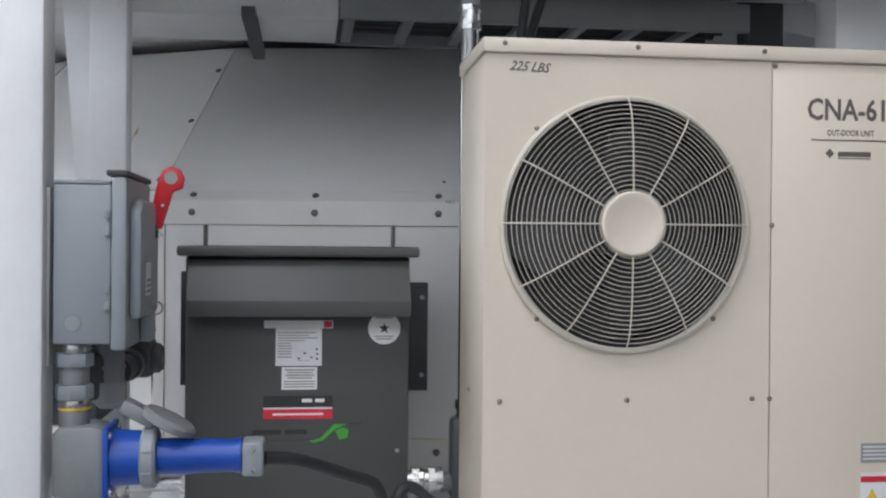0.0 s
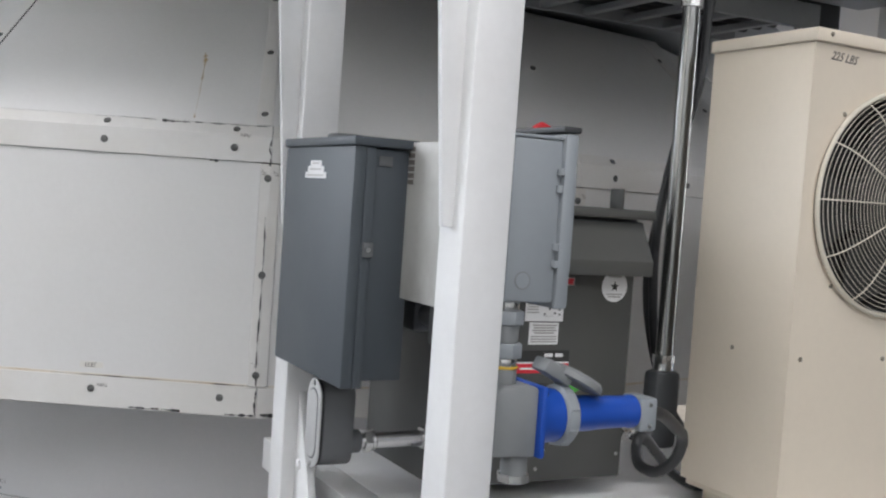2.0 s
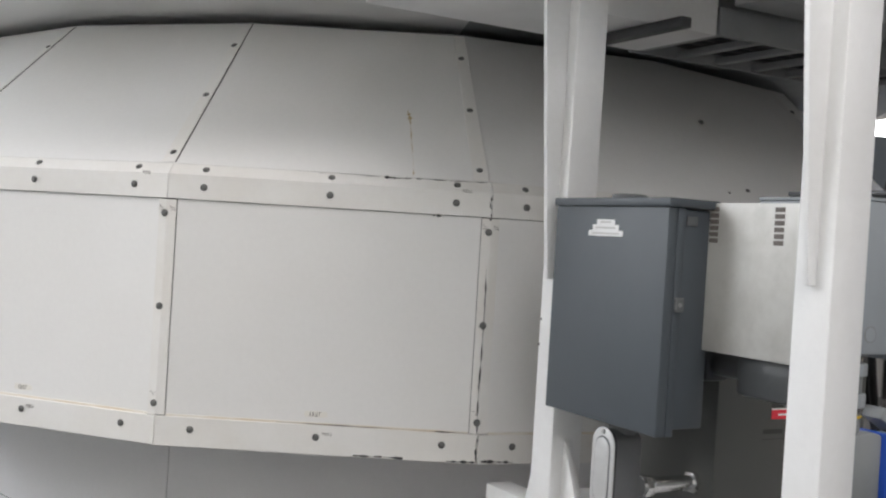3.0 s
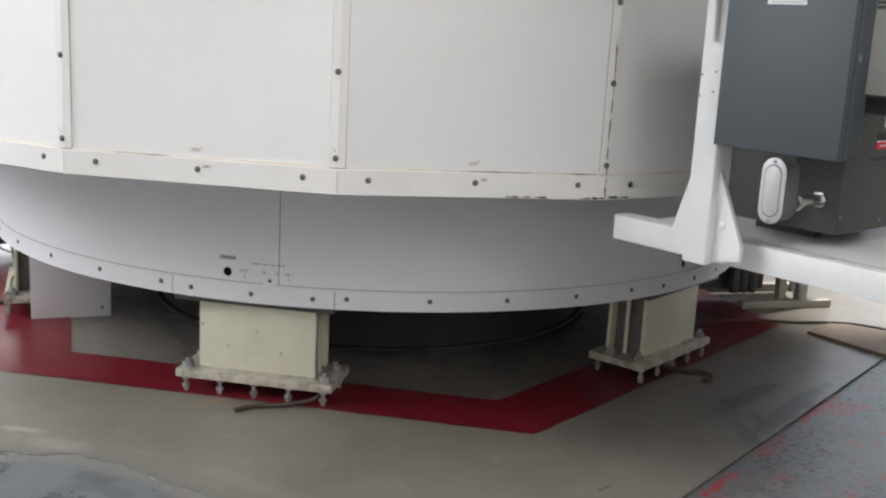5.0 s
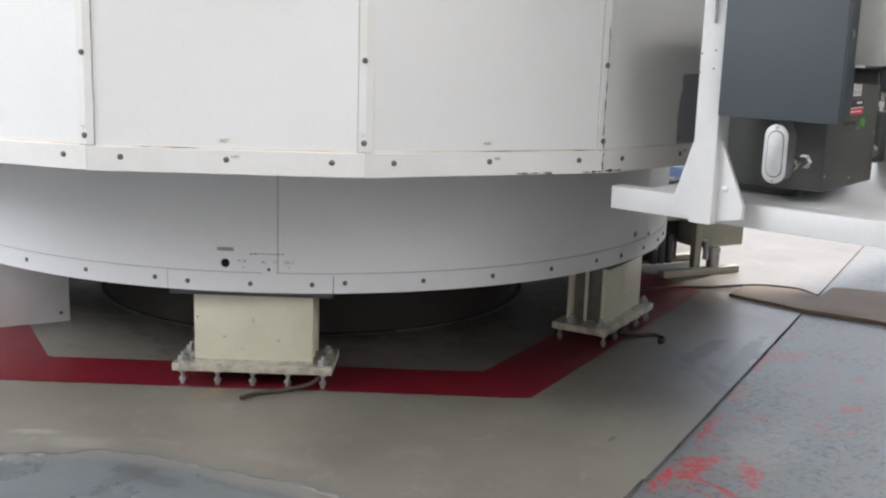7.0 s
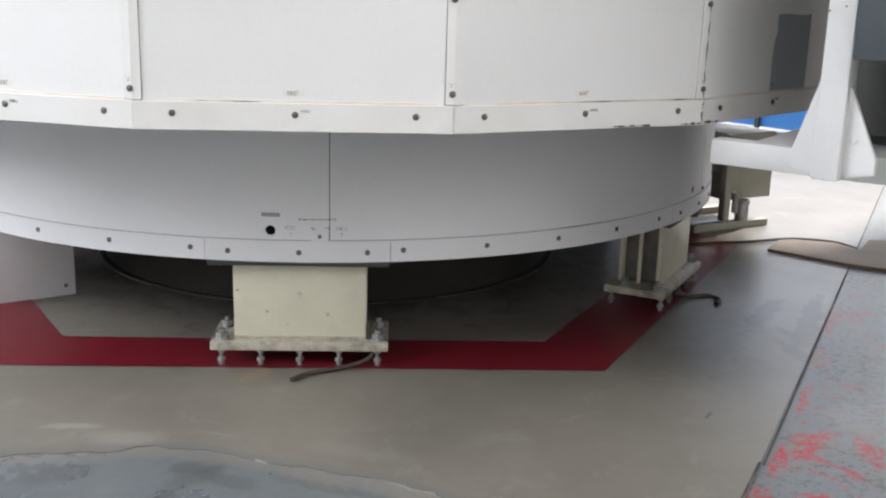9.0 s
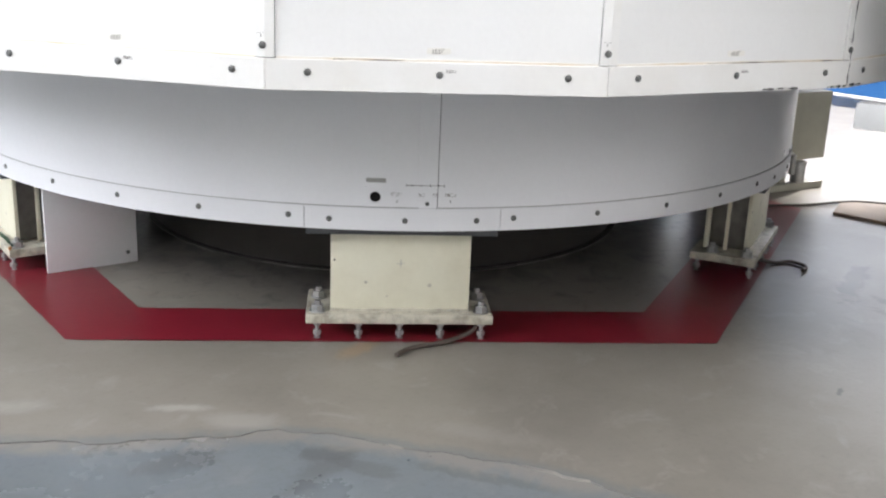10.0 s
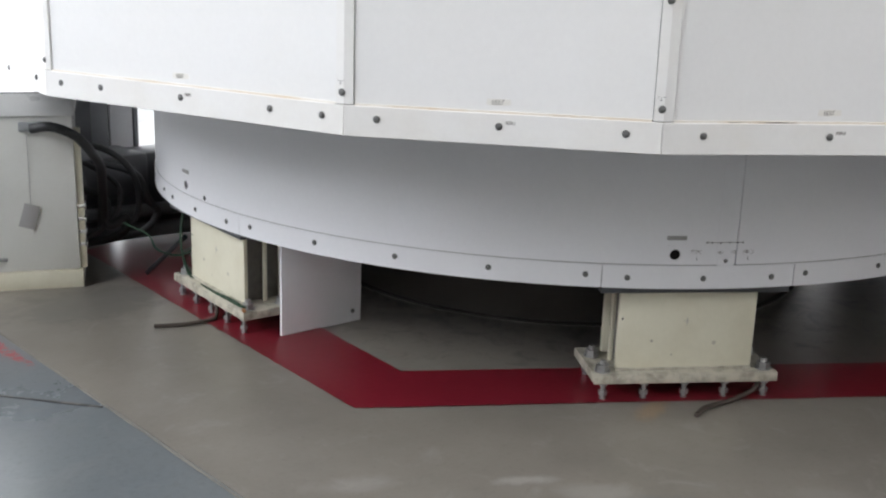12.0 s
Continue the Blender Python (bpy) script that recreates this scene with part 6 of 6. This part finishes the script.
solid("black_hose", cable([(-2.93, 7.56, 0.765), (-2.86, 7.50, 0.775), (-2.75, 7.49, 0.722), (-2.67, 7.50, 0.63), (-2.61, 7.55, 0.56), (-2.56, 7.64, 0.44), (-2.52, 7.72, 0.30), (-2.48, 7.82, 0.2)], 0.022, 12), "rubber", "thick black hose from the cabinet", "hose")
for k, (x_, z_) in enumerate(((-2.66, 0.58), (-2.52, 0.62), (-2.40, 0.50), (-2.58, 0.40))):
    solid("black_hose", cable([(x_ - 0.1, 7.92, z_), (x_ + 0.02, 7.72, z_ - 0.05), (x_ + 0.16 - 0.05 * k, 7.66, z_ - 0.18), (x_ + 0.12, 7.68, 0.24), (x_ - 0.06 + 0.05 * k, 7.72, 0.14), (x_ - 0.16, 7.9, 0.08)], 0.013 + 0.003 * k, 10), "rubber", "thick black hose in a loose tangle", "hose", group="hose tangle", within=BACK)
solid("black_rod", rod((-2.412, 7.515, 0.012), (-2.352, 7.25, 0.241), 0.012, 10), "rubber", "thin black cable end lying by the leg", "cable")
mach = thing("dark_machine_frame", (-2.4, 8.2, 0), "dark steel machine with round pipes and grey columns", "machine", within=BACK)
for y_, z_, r_ in ((7.93, 0.10, 0.042), (7.94, 0.205, 0.036)):
    part("pipe", rod((-2.75, y_ + 0.05, z_), (-1.5, y_ - 0.16, z_), r_, 16), "cdark", mach, "dark steel pipe")
part("motor_body", turned((-2.58, 8.05, 0.36), (1, 0.15, 0), [(0, 0.10), (0.02, 0.14), (0.34, 0.14), (0.36, 0.10), (0.46, 0.05)], 24), "steel", mach)
part("gear_box", box(-2.66, -2.14, 7.98, 8.3, 0.12, 0.50, 0.03), "steel", mach)
part("cover_box", box(-2.62, -2.20, 8.31, 8.48, 0.30, 0.47, 0.03), "steel", mach)
part("pump_block", box(-2.13, -1.45, 8.12, 8.36, 0.05, 0.47, 0.02), "steel", mach)
# dark box added in place of the shadow between cabinet and grey column
part("dark_column", box(-2.36, -2.24, 8.42, 8.62, 0.0, 1.3, 0.006), "steel", mach, "dark upright box")
part("grey_column", box(-2.232, -2.095, 8.5, 8.7, 0.0, 2.0, 0.006), "greysteel", mach, "grey painted column")
part("white_box", box(-2.085, -1.94, 8.5, 8.75, 0.35, 2.0, 0.006), "frame", mach, "white box section")
part("box_edge", box(-1.937, -1.912, 8.49, 8.75, 0.33, 2.0, 0.002), "greysteel", mach)
part("base_beam", box(-3.2, -2.66, 8.2, 8.3, 0.05, 0.16, 0.006), "steel", mach)
part("rear_box", box(-3.4, -2.63, 8.35, 8.9, 0.0, 0.72, 0.01), "steel", mach)
